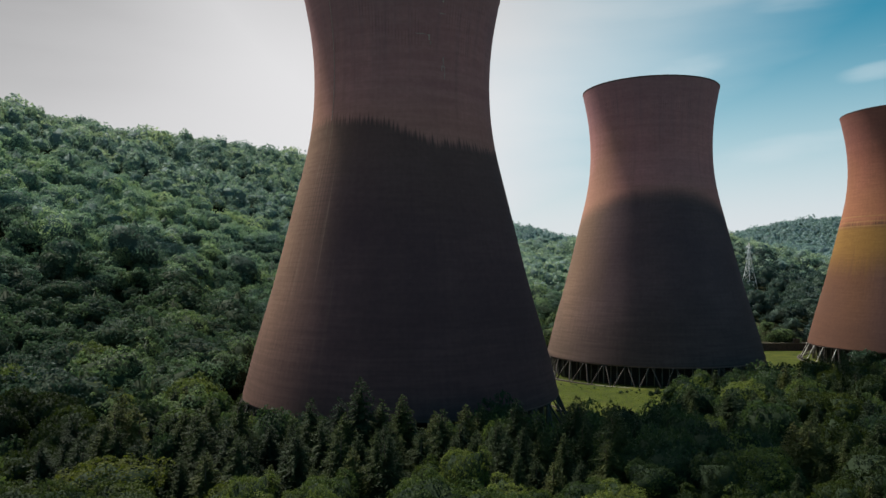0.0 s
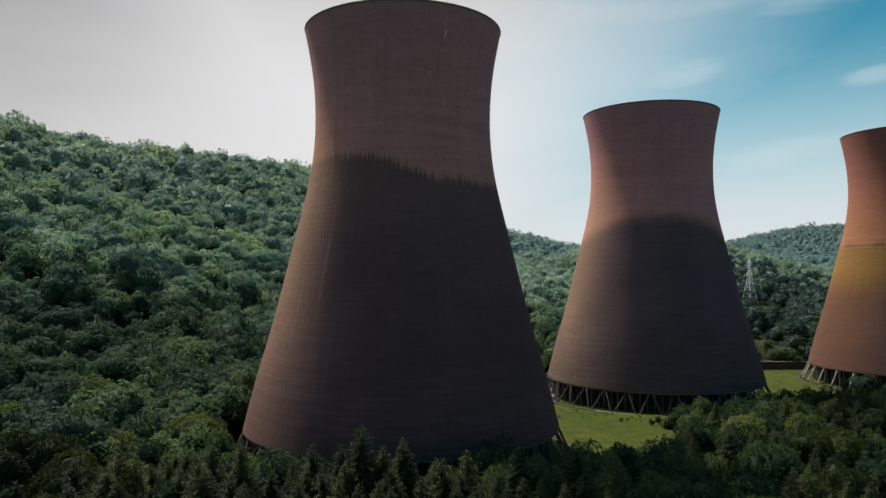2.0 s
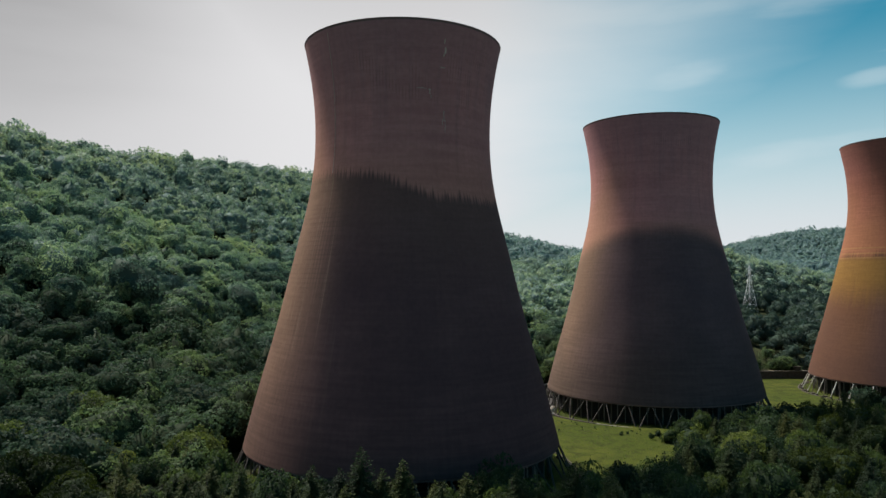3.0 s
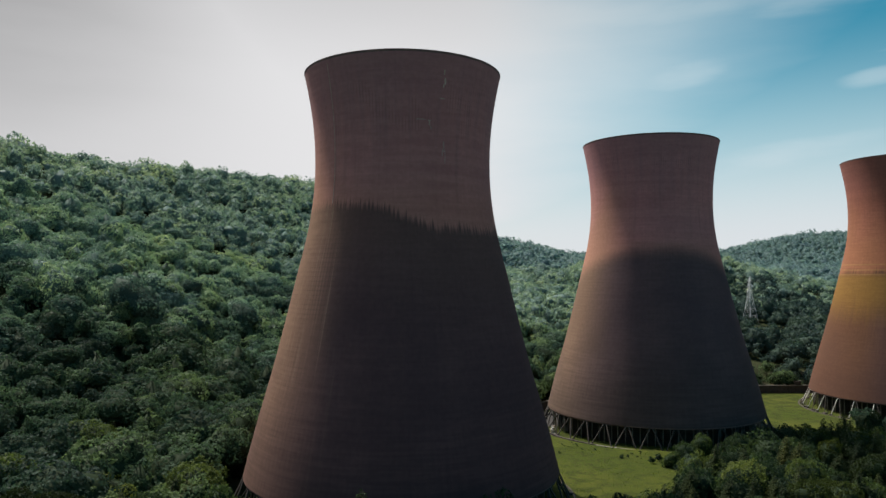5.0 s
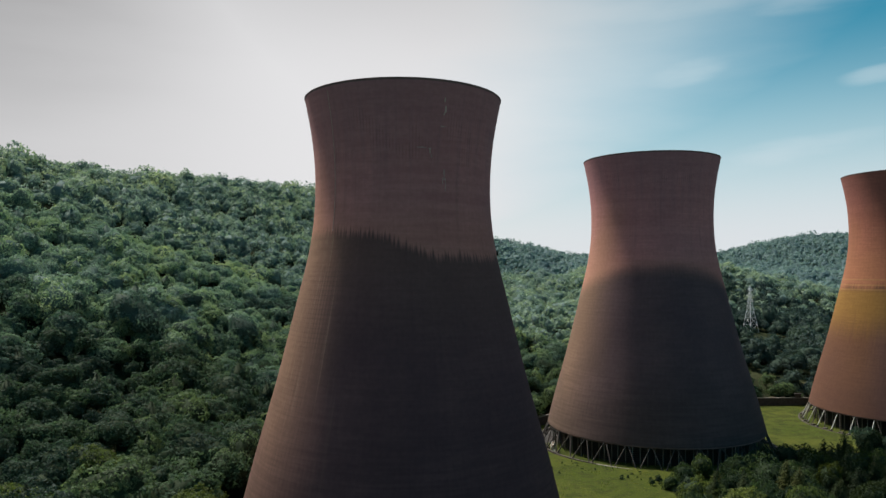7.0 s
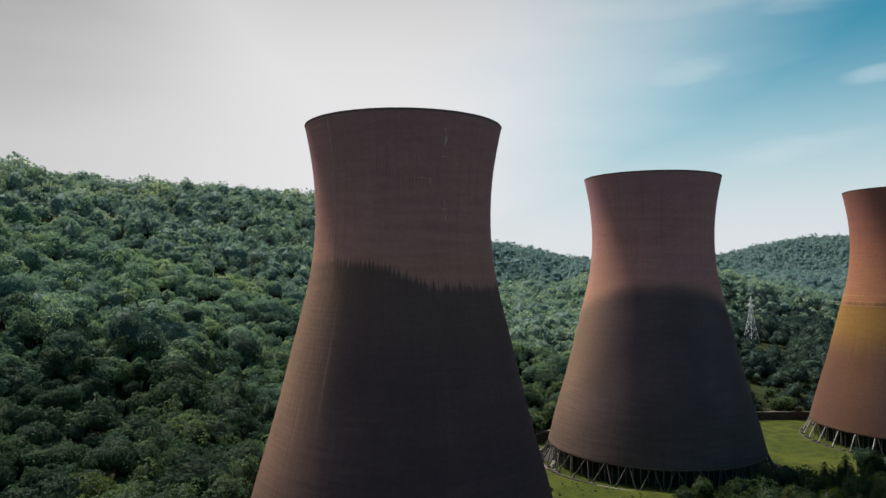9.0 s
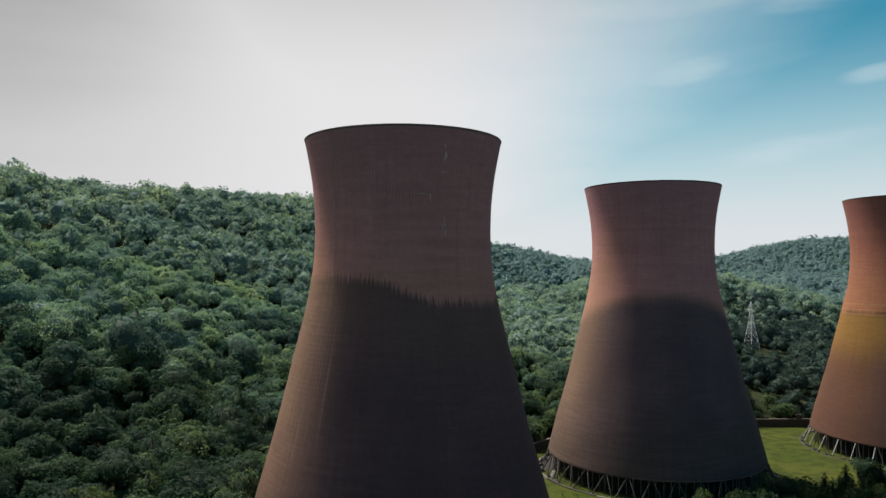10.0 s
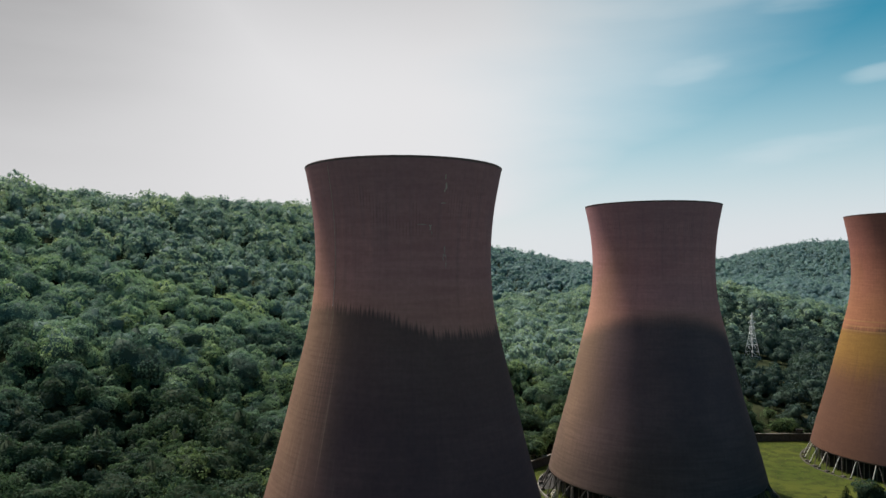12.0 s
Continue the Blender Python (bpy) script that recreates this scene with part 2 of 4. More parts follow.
def leaf_material(name, tones, source, glow=0.7, gloss=0.07, through_leaf=(1.08, 1.15, 0.85)):
    """Foliage: tones from dark to light; the tone of a tree comes from its own number (source) and from place."""
    mt, nt = material(name)
    if source == "object":
        tint = nt.add("ShaderNodeObjectInfo").outputs["Random"]
    else:
        tint = nt.add("ShaderNodeAttribute", attribute_name="tint").outputs["Fac"]
    geo = nt.add("ShaderNodeNewGeometry")
    each = geo.outputs["Random Per Island"]
    patch = noisy(nt, geo.outputs["Position"], 0.035, 3.0)
    t = nt.math("ADD", nt.math("MULTIPLY", tint, 0.80), nt.math("ADD", nt.math("MULTIPLY", each, 0.14), nt.math("MULTIPLY", nt.math("SUBTRACT", patch, 0.5), 1.0)))
    cr = nt.tree.nodes.new("ShaderNodeValToRGB")
    nt.tree.links.new(t, cr.inputs[0])
    els = cr.color_ramp.elements
    while len(els) < len(tones):
        els.new(0.5)
    for i, (e, tone) in enumerate(zip(els, tones)):
        e.position, e.color = i / (len(tones) - 1), (*tone, 1.0)
    p = nt.tree.nodes.new("ShaderNodeBsdfPrincipled")
    p.inputs["Roughness"].default_value, p.inputs["Specular IOR Level"].default_value = 0.62, gloss
    nt.tree.links.new(cr.outputs[0], p.inputs["Base Color"])
    back = nt.tree.nodes.new("ShaderNodeBsdfTranslucent")
    nt.tree.links.new(nt.mix(1.0, cr.outputs[0], tuple(c * glow for c in through_leaf), "MULTIPLY"), back.inputs[0])
    m = nt.add("ShaderNodeAddShader", p.outputs[0], back.outputs[0])
    nt.add("ShaderNodeOutputMaterial", m.outputs[0])
    return mt


def ground_material(name, tones, scale, strength):
    mt, nt = material(name)
    at = nt.add("ShaderNodeNewGeometry").outputs["Position"]
    big, mid, small = noisy(nt, at, scale * 0.12, 4.0), noisy(nt, at, scale, 5.0), noisy(nt, at, scale * 7, 3.0)
    c = nt.mix(nt.ramp(big, 0.35, 0.65), tones[0], tones[1])
    c = nt.mix(nt.ramp(mid, 0.42, 0.62, 0.0, 0.85), c, tones[2])
    c = nt.mix(nt.math("MULTIPLY", nt.ramp(small, 0.35, 0.7), 0.55), c, tones[3])
    surface(nt, c, 0.95, small, strength, 0.15, spec=0.05)
    return mt


SHELL = [shell_material("stained_red_concrete", 71.4, 0.0, -0.62, 0.0, 1.3, (1.07, 1.08, 1.06), drips=2.6, soft=2.6, drop=6.2, comb_drips=3.0, seams=0.65, bare=((0.172, 0.102, 0.068), (0.226, 0.134, 0.087)), black=((0.075, 0.040, 0.044), (0.115, 0.060, 0.064))),
         shell_material("damp_red_concrete", 63.4, -1.0, -0.92, 0.0, 14.7, (1.11, 1.13, 1.16), 1.5, 8.5, 11.0, soil=(0.062, 0.046, 0.042), bare=((0.146, 0.096, 0.065), (0.182, 0.121, 0.081))),
         shell_material("sunny_red_concrete", 64.0, 0.0, -0.72, 0.62, 31.1, (0.80, 0.68, 0.54), bare=((0.086, 0.043, 0.023), (0.108, 0.054, 0.029)))]
RIM = concrete_material("sooty_concrete", (0.19, 0.125, 0.115), (0.12, 0.082, 0.077))
DULL = concrete_material("weathered_strip", (0.47, 0.33, 0.28), (0.30, 0.20, 0.17), 1.5)
SPALL = concrete_material("spalled_patch", (0.52, 0.43, 0.34), (0.34, 0.26, 0.20), 2.5)
PALE = concrete_material("pale_concrete", (0.40, 0.37, 0.33), (0.20, 0.18, 0.155))
LEG = concrete_material("leg_concrete", (0.085, 0.071, 0.063), (0.052, 0.043, 0.039))
# for pale rubble, and for sunlit legs whose brightness is put into the colour
LEG_PALE = concrete_material("bleached_concrete", (0.58, 0.55, 0.51), (0.42, 0.39, 0.35))
KERB = concrete_material("kerb_concrete", (0.25, 0.225, 0.20), (0.12, 0.105, 0.09))
DARK = concrete_material("dark_packing", (0.045, 0.04, 0.037), (0.025, 0.023, 0.022))
WALL = concrete_material("old_masonry", (0.092, 0.076, 0.070), (0.05, 0.042, 0.040), 0.9)
STEEL, _n = material("galvanised_steel")
surface(_n, _n.mix(noisy(_n, _n.add("ShaderNodeTexCoord").outputs["Object"], 2.0), (0.74, 0.76, 0.77), (0.58, 0.60, 0.61)), 0.5)
BARK, _n = material("bark")
_g = noisy(_n, _n.add("ShaderNodeTexCoord").outputs["Object"], 6.0)
surface(_n, _n.mix(_g, (0.13, 0.10, 0.075), (0.06, 0.047, 0.036)), 0.95, _g, 0.8, 0.05)
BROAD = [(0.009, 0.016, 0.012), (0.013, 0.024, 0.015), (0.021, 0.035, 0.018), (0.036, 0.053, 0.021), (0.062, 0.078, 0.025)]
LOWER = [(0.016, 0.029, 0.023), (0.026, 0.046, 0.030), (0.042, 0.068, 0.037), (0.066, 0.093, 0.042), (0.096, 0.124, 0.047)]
# farther woods: haze is put into the leaf colours, paler and bluer than LOWER
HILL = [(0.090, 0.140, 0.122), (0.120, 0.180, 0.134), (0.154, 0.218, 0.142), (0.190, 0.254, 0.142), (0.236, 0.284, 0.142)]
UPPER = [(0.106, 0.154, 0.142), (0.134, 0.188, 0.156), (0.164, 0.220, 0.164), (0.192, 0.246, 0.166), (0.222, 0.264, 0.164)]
LEAF_NEAR = leaf_material("broad_leaves", BROAD, "object", 0.8, 0.04, (1.15, 1.2, 0.7))
# crown cores behind the leaves: the shade in there is put into a darker colour
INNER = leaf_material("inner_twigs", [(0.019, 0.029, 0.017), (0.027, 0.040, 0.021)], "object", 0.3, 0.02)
YOUNG = [(0.018, 0.029, 0.012), (0.028, 0.042, 0.014), (0.043, 0.058, 0.017), (0.062, 0.076, 0.021), (0.086, 0.098, 0.025)]
LEAF_YOUNG = leaf_material("young_leaves", YOUNG, "object", 0.8, 0.05, (1.1, 1.15, 0.75))
LEAF_BRIGHT = leaf_material("yellow_green_leaves", [(0.034, 0.049, 0.017), (0.044, 0.061, 0.019), (0.058, 0.074, 0.022), (0.080, 0.094, 0.026)], "object", 0.8, 0.05, (1.12, 1.16, 0.7))
# two leaf colours darkened for the view's sides: vignetting painted into the leaves
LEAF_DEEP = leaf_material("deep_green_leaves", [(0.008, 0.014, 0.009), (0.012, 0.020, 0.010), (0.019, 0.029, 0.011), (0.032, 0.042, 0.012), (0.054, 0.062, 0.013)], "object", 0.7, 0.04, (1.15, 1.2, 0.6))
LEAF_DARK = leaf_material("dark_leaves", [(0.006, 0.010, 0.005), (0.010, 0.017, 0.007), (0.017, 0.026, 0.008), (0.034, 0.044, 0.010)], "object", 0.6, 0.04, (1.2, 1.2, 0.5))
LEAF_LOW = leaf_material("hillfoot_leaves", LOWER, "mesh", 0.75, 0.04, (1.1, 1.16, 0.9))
# halfway between LOWER and HILL, with half of the painted haze
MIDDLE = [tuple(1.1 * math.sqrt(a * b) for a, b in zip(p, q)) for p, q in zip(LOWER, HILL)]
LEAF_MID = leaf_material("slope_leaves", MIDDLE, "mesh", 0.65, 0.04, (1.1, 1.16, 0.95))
# cores of the farther crowns: inner shade painted in, paled by painted haze
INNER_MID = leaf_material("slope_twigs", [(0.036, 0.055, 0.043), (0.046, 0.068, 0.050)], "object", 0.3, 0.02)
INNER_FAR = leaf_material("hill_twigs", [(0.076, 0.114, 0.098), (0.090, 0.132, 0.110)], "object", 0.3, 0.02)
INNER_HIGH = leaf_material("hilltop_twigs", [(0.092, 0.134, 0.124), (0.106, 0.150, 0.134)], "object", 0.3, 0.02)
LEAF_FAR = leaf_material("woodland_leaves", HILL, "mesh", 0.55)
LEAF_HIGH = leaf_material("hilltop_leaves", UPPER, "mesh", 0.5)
# the remotest hills, bluest: distance haze mixed into the leaf colour
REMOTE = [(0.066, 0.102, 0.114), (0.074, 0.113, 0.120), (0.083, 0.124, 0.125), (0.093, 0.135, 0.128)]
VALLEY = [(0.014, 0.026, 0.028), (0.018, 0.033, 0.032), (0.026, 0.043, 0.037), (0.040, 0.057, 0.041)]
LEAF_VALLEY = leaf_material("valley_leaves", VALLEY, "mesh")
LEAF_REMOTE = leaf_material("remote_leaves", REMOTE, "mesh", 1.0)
NEEDLE = leaf_material("spruce_needles", [(0.015, 0.023, 0.014), (0.023, 0.033, 0.016), (0.038, 0.048, 0.019), (0.066, 0.070, 0.024)], "object", 0.5, 0.05)
LEAF_SCRUB = leaf_material("scrub_leaves", [(0.040, 0.062, 0.026), (0.060, 0.086, 0.032), (0.095, 0.115, 0.040)], "object")
EARTH = ground_material("bare_earth", [(0.16, 0.125, 0.085), (0.12, 0.11, 0.06), (0.07, 0.085, 0.03), (0.18, 0.15, 0.11)], 0.5, 0.5)
DEADWOOD = concrete_material("bleached_wood", (0.42, 0.38, 0.33), (0.24, 0.21, 0.18), 2.0)
FLOOR = ground_material("woodland_floor", [(0.030, 0.042, 0.016), (0.045, 0.050, 0.022), (0.024, 0.032, 0.014), (0.05, 0.045, 0.028)], 0.3, 0.6)
LAWN = ground_material("meadow_grass", [(0.040, 0.060, 0.009), (0.070, 0.082, 0.014), (0.022, 0.037, 0.008), (0.080, 0.074, 0.022)], 0.22, 0.8)
BLADE = leaf_material("grass_blades", [(0.036, 0.054, 0.010), (0.060, 0.078, 0.015), (0.090, 0.096, 0.024)], "mesh", 0.8, 0.02, (1.1, 1.2, 0.4))

# ---------------------------------------------------------------- lie of the land
TOWERS = [(-11.1, 198.0, 0.0), (84.4, 293.6, -1.5), (212.9, 331.1, -2.2)]
HILLS = [  # middle x, y, height, half widths, turn
    (-316, 376, 125.0, 164, 73, 0.99),
    (-115, 725, 118.7, 85, 149, -0.20),
    (-221, 584, 28.0, 70, 70, -0.00),
    (114, 493, 29.8, 200, 68, 0.11),
    (191, 681, 60.2, 143, 70, 0.29),
    (12, 1294, 109.6, 375, 167, 0.83),
    (844, 1563, 143.0, 353, 249, 0.96),
    (363, 967, 46.1, 321, 168, -0.42),
    (-190, 306, 49.3, 151, 69, 0.94),
]
MEADOW = [(22, 160), (40, 160), (60, 186), (84, 222), (118, 240), (140, 264), (168, 268), (215, 268), (300, 285),
          (300, 380), (140, 376), (88, 358), (50, 334), (20, 300), (-12, 250), (-48, 222), (-50, 180), (-26, 156)]


def step(v, lo, hi):
    t = np.clip((v - lo) / (hi - lo), 0, 1)
    return t * t * (3 - 2 * t)


def meadow_gap(x, y):
    """Distance to the meadow's edge, negative inside."""
    x, y = np.asarray(x, float), np.asarray(y, float)
    best, inside = np.full(x.shape, 1e9), np.zeros(x.shape, bool)
    for (ax, ay), (bx, by) in zip(MEADOW, MEADOW[1:] + MEADOW[:1]):
        t = np.clip(((x - ax) * (bx - ax) + (y - ay) * (by - ay)) / ((bx - ax) ** 2 + (by - ay) ** 2), 0, 1)
        best = np.minimum(best, np.hypot(x - ax - t * (bx - ax), y - ay - t * (by - ay)))
        if ay != by:
            inside ^= ((ay > y) != (by > y)) & (x < (bx - ax) * (y - ay) / (by - ay) + ax)
    return np.where(inside, -best, best)


def height(x, y):
    x, y = np.asarray(x, float), np.asarray(y, float)
    z = np.zeros(x.shape)
    for cx, cy, h, rx, ry, t in HILLS:
        c, s = math.cos(t), math.sin(t)
        u, v = ((x - cx) * c + (y - cy) * s) / rx, (-(x - cx) * s + (y - cy) * c) / ry
        z += h * np.exp(-0.5 * (u * u + v * v))
    return z * step(meadow_gap(x, y), 2, 26) - 2.2 * step(y, 200, 330)


def mesh_of(name, verts, faces, mats, smooth=False, slots=None):
    """A mesh from arrays: faces all of one corner count; slots: the material's number, face by face."""
    me = bpy.data.meshes.new(name)
    verts, faces = np.asarray(verts, np.float32), np.asarray(faces, np.int32)
    me.vertices.add(len(verts))
    me.vertices.foreach_set("co", verts.ravel())
    n, k = faces.shape
    me.loops.add(n * k)
    me.loops.foreach_set("vertex_index", faces.ravel())
    me.polygons.add(n)
    me.polygons.foreach_set("loop_start", np.arange(0, n * k, k, dtype=np.int32))
    for mt in mats:
        me.materials.append(mt)
    me.polygons.foreach_set("use_smooth", np.full(n, smooth) if isinstance(smooth, bool) else np.asarray(smooth, bool))
    if slots is not None:
        me.polygons.foreach_set("material_index", slots)
    me.update(calc_edges=True)
    return me


def part(name, data, parent, label="", m=None):
    ob = new(name, data)
    ob.parent = parent
    if m is not None:
        ob.matrix_basis = m
    return tagged(ob, label)


def bm_mesh(name, bm, mt, smooth=False):
    me = bpy.data.meshes.new(name)
    bmesh.ops.recalc_face_normals(bm, faces=bm.faces)
    bm.to_mesh(me)
    bm.free()
    me.materials.append(mt)
    if smooth:
        me.polygons.foreach_set("use_smooth", np.full(len(me.polygons), True))
    return me


def spread(lo, fine_lo, fine_hi, hi, fine, growth):
    mid = list(np.arange(fine_lo, fine_hi + 0.1, fine))
    for way_, end in ((-1, lo), (1, hi)):
        at, d = (mid[0], fine) if way_ < 0 else (mid[-1], fine)
        out = []
        while (at - end) * way_ < 0:
            d = min(d * growth, 400)
            at += way_ * d
            out.append(at)
        mid = out[::-1] + mid if way_ < 0 else mid + out
    return np.array(mid)


gx, gy = np.meshgrid(spread(-4500, -70, 310, 4500, 5.0, 1.05), spread(-4500, 140, 400, 4500, 5.0, 1.05))
gz = height(gx, gy)
ny, nx = gx.shape
idx = np.arange(nx * ny).reshape(ny, nx)
quads = np.stack([idx[:-1, :-1], idx[:-1, 1:], idx[1:, 1:], idx[1:, :-1]], -1).reshape(-1, 4)
me = mesh_of("ground", np.stack([gx, gy, gz], -1).reshape(-1, 3), quads, [FLOOR, LAWN, EARTH], True)
cx, cy = gx.ravel()[quads].mean(1), gy.ravel()[quads].mean(1)
me.polygons.foreach_set("material_index", np.where((np.abs(cy - 391 - 0.45 * (cx - 190)) < 4.5) & (np.abs(cx - 190) < 22), 2, (meadow_gap(cx, cy) < 3)).astype(np.int32))
tagged(new("ground", me), "wooded valley floor and hills with a grassy meadow", "ground", kind="structure")


# ---------------------------------------------------------------- cooling towers
SHELL_Z, FOOT_R = 7.8, 45.0


PROFILE = [(7.8, 42.0), (20, 38.9), (35, 34.65), (50, 30.85), (62, 27.9), (72, 25.55), (82, 24.13), (92, 23.88), (103, 24.8), (114, 26.85)]
_kz, _kr = np.array(PROFILE).T
_n, _h = len(_kz), np.diff(_kz)
_A, _b = np.eye(_n), np.zeros(_n)
for _i in range(1, _n - 1):
    _A[_i, _i - 1:_i + 2] = _h[_i - 1], 2 * (_h[_i - 1] + _h[_i]), _h[_i]
    _b[_i] = 6 * ((_kr[_i + 1] - _kr[_i]) / _h[_i] - (_kr[_i] - _kr[_i - 1]) / _h[_i - 1])
_M = np.linalg.solve(_A, _b)


def tower_r(z):
    """The shell's outer radius at a height: a smooth curve through the profile."""
    z = np.asarray(z, float)
    j = np.clip(np.searchsorted(_kz, z) - 1, 0, _n - 2)
    lo, hi, h = z - _kz[j], _kz[j + 1] - z, _h[j]
    return _M[j] * hi ** 3 / 6 / h + _M[j + 1] * lo ** 3 / 6 / h + (_kr[j] / h - _M[j] * h / 6) * hi + (_kr[j + 1] / h - _M[j + 1] * h / 6) * lo


def lathe(profile, n):
    """A closed ring of the (radius, height) profile, swept n times round."""
    k = len(profile)
    t = np.arange(n) * math.tau / n
    v = np.array([(r * math.cos(u), r * math.sin(u), z) for u in t for r, z in profile])
    f = [((i * k + j), ((i + 1) % n * k + j), ((i + 1) % n * k + (j + 1) % k), (i * k + (j + 1) % k)) for i in range(n) for j in range(k)]
    return v, f


def strut(a, b, r, n=8, r2=None):
    """Corners and faces of a round bar from a to b, with closed ends left open."""
    a, b = Vector(a), Vector(b)
    q = (b - a).to_track_quat("Z", "Y").to_matrix()
    v = [p + q @ Vector((math.cos(u) * rr, math.sin(u) * rr, 0)) for p, rr in ((a, r), (b, r if r2 is None else r2)) for u in [i * math.tau / n for i in range(n)]]
    return v, [(i, (i + 1) % n, n + (i + 1) % n, n + i) for i in range(n)]


def bars(name, rods, mt, n=6):
    vs, fs = [], []
    for a, b, r in rods:
        v, f = strut(a, b, r, n)
        fs += [tuple(i + len(vs) for i in q) for q in f]
        vs += [tuple(p) for p in v]
    return mesh_of(name, vs, fs, [mt], True)


def shell_mesh(mt):
    zs = np.concatenate([[SHELL_Z, SHELL_Z + 0.06], np.arange(9.5, 112.0, 2.0), [113.0, 113.8, 113.86]])
    outer = [(float(tower_r(z)), float(z)) for z in zs]
    # the wall's thickness, which falls off going up
    falloff = [0.75 - 0.45 * min(1, (z - SHELL_Z) / 25) for z in zs]
    inner = [(r - t, z) for (r, z), t in zip(outer, falloff)]
    v, f = lathe(outer + inner[::-1], 168)
    return mesh_of("shell", v, f, [mt], True)


_v, _f = lathe([(float(tower_r(113.3)) - 0.4, 113.3), (float(tower_r(113.3)) + 0.01, 113.4), (float(tower_r(113.6)) + 0.06, 113.6), (float(tower_r(114)) + 0.06, 113.9),
                (float(tower_r(114)) - 0.02, 114.0), (float(tower_r(114)) - 0.5, 114.0)], 168)
rim_me = mesh_of("rim", _v, _f, [RIM])
_v, _f = lathe([(40.6, 7.3), (41.8, 7.3), (41.8, 7.78), (40.6, 8.0)], 168)
beam_me = mesh_of("ring_beam", _v, _f, [RIM])
bm = bmesh.new()
bmesh.ops.create_cone(bm, cap_ends=True, segments=8, radius1=0.2, radius2=0.2, depth=8.6, matrix=Matrix.Translation((0, 0, 4.1)))
column_me = bm_mesh("inner_column", bm, KERB, True)
kerb_me = []
for mt in (KERB, PALE, LEG):
    bm = bmesh.new()
    arc = [u * math.tau / 44 * 0.985 / 4 for u in range(5)]
    rows = [[bm.verts.new((r * math.cos(u), r * math.sin(u), z)) for r, z in ((46.0, -1.5), (46.6, -1.5), (46.6, 0.7), (46.5, 0.8), (46.1, 0.8), (46.0, 0.7))] for u in arc]
    for lo, hi in zip(rows, rows[1:]):
        for k in range(6):
            bm.faces.new((lo[k], hi[k], hi[(k + 1) % 6], lo[(k + 1) % 6]))
    bm.faces.new(rows[0]), bm.faces.new(rows[-1])
    kerb_me.append(bm_mesh("kerb_slab", bm, mt))
_v, _f = lathe([(0.5, -0.5), (46.0, -0.5), (46.0, -0.3), (0.5, -0.3)], 96)
pond_me = mesh_of("basin_floor", _v, _f, [DARK])
# slatted packing under the shell
_p = []
for _z in np.arange(0.2, 8.6, 0.7):
    _p += [(37.4, _z), (38.0, _z + 0.12), (38.0, _z + 0.3), (37.4, _z + 0.42)]
_v, _f = lathe(_p + [(1.0, 8.9), (1.0, 0.0)], 72)
pack_me = mesh_of("packing", _v, _f, [DARK])
PAIRS = 32
bm = bmesh.new()
bmesh.ops.create_cone(bm, cap_ends=True, segments=10, radius1=0.25, radius2=0.22, depth=1.0, matrix=Matrix.Translation((0, 0, 0.5)))
leg_me = bm_mesh("leg", bm, LEG, True)
lit_leg_me = leg_me.copy()
lit_leg_me.materials[0] = LEG_PALE
bm = bmesh.new()
bmesh.ops.create_cube(bm, size=1.0, matrix=Matrix.Translation((0, 0, 0.25)) @ Matrix.Diagonal((1.6, 1.9, 1.3, 1)))
bmesh.ops.bevel(bm, geom=bm.edges[:], offset=0.12, segments=1, affect="EDGES")
foot_me = bm_mesh("footing", bm, LEG)


def ring_at(r, t, z):
    return Vector((r * math.sin(t), -r * math.cos(t), z))


def wall_strip(name, t, half, z0, z1, proud, mt, ragged=0.0, seed=0):
    """A thin plate that lies on the shell between two heights round the direction t."""
    rnd = random.Random(seed)
    n = max(4, int((z1 - z0) / 0.5) + 1) if ragged else max(2, int(z1 - z0) + 1)
    bm = bmesh.new()
    rows = []
    for i in range(n):
        z = z0 + (z1 - z0) * i / (n - 1)
        r = float(tower_r(z))
        a, b = half * (1 - ragged * rnd.random()), half * (1 - ragged * rnd.random())
        rows.append([bm.verts.new(ring_at(r + d, t + s / r, z)) for s, d in ((-a, -0.05), (-a, proud), (b, proud), (b, -0.05))])
    for lo, hi in zip(rows, rows[1:]):
        for j in range(3):
            bm.faces.new((lo[j], lo[j + 1], hi[j + 1], hi[j]))
    bm.faces.new(rows[0])
    bm.faces.new(rows[-1])
    return bm_mesh(name, bm, mt)


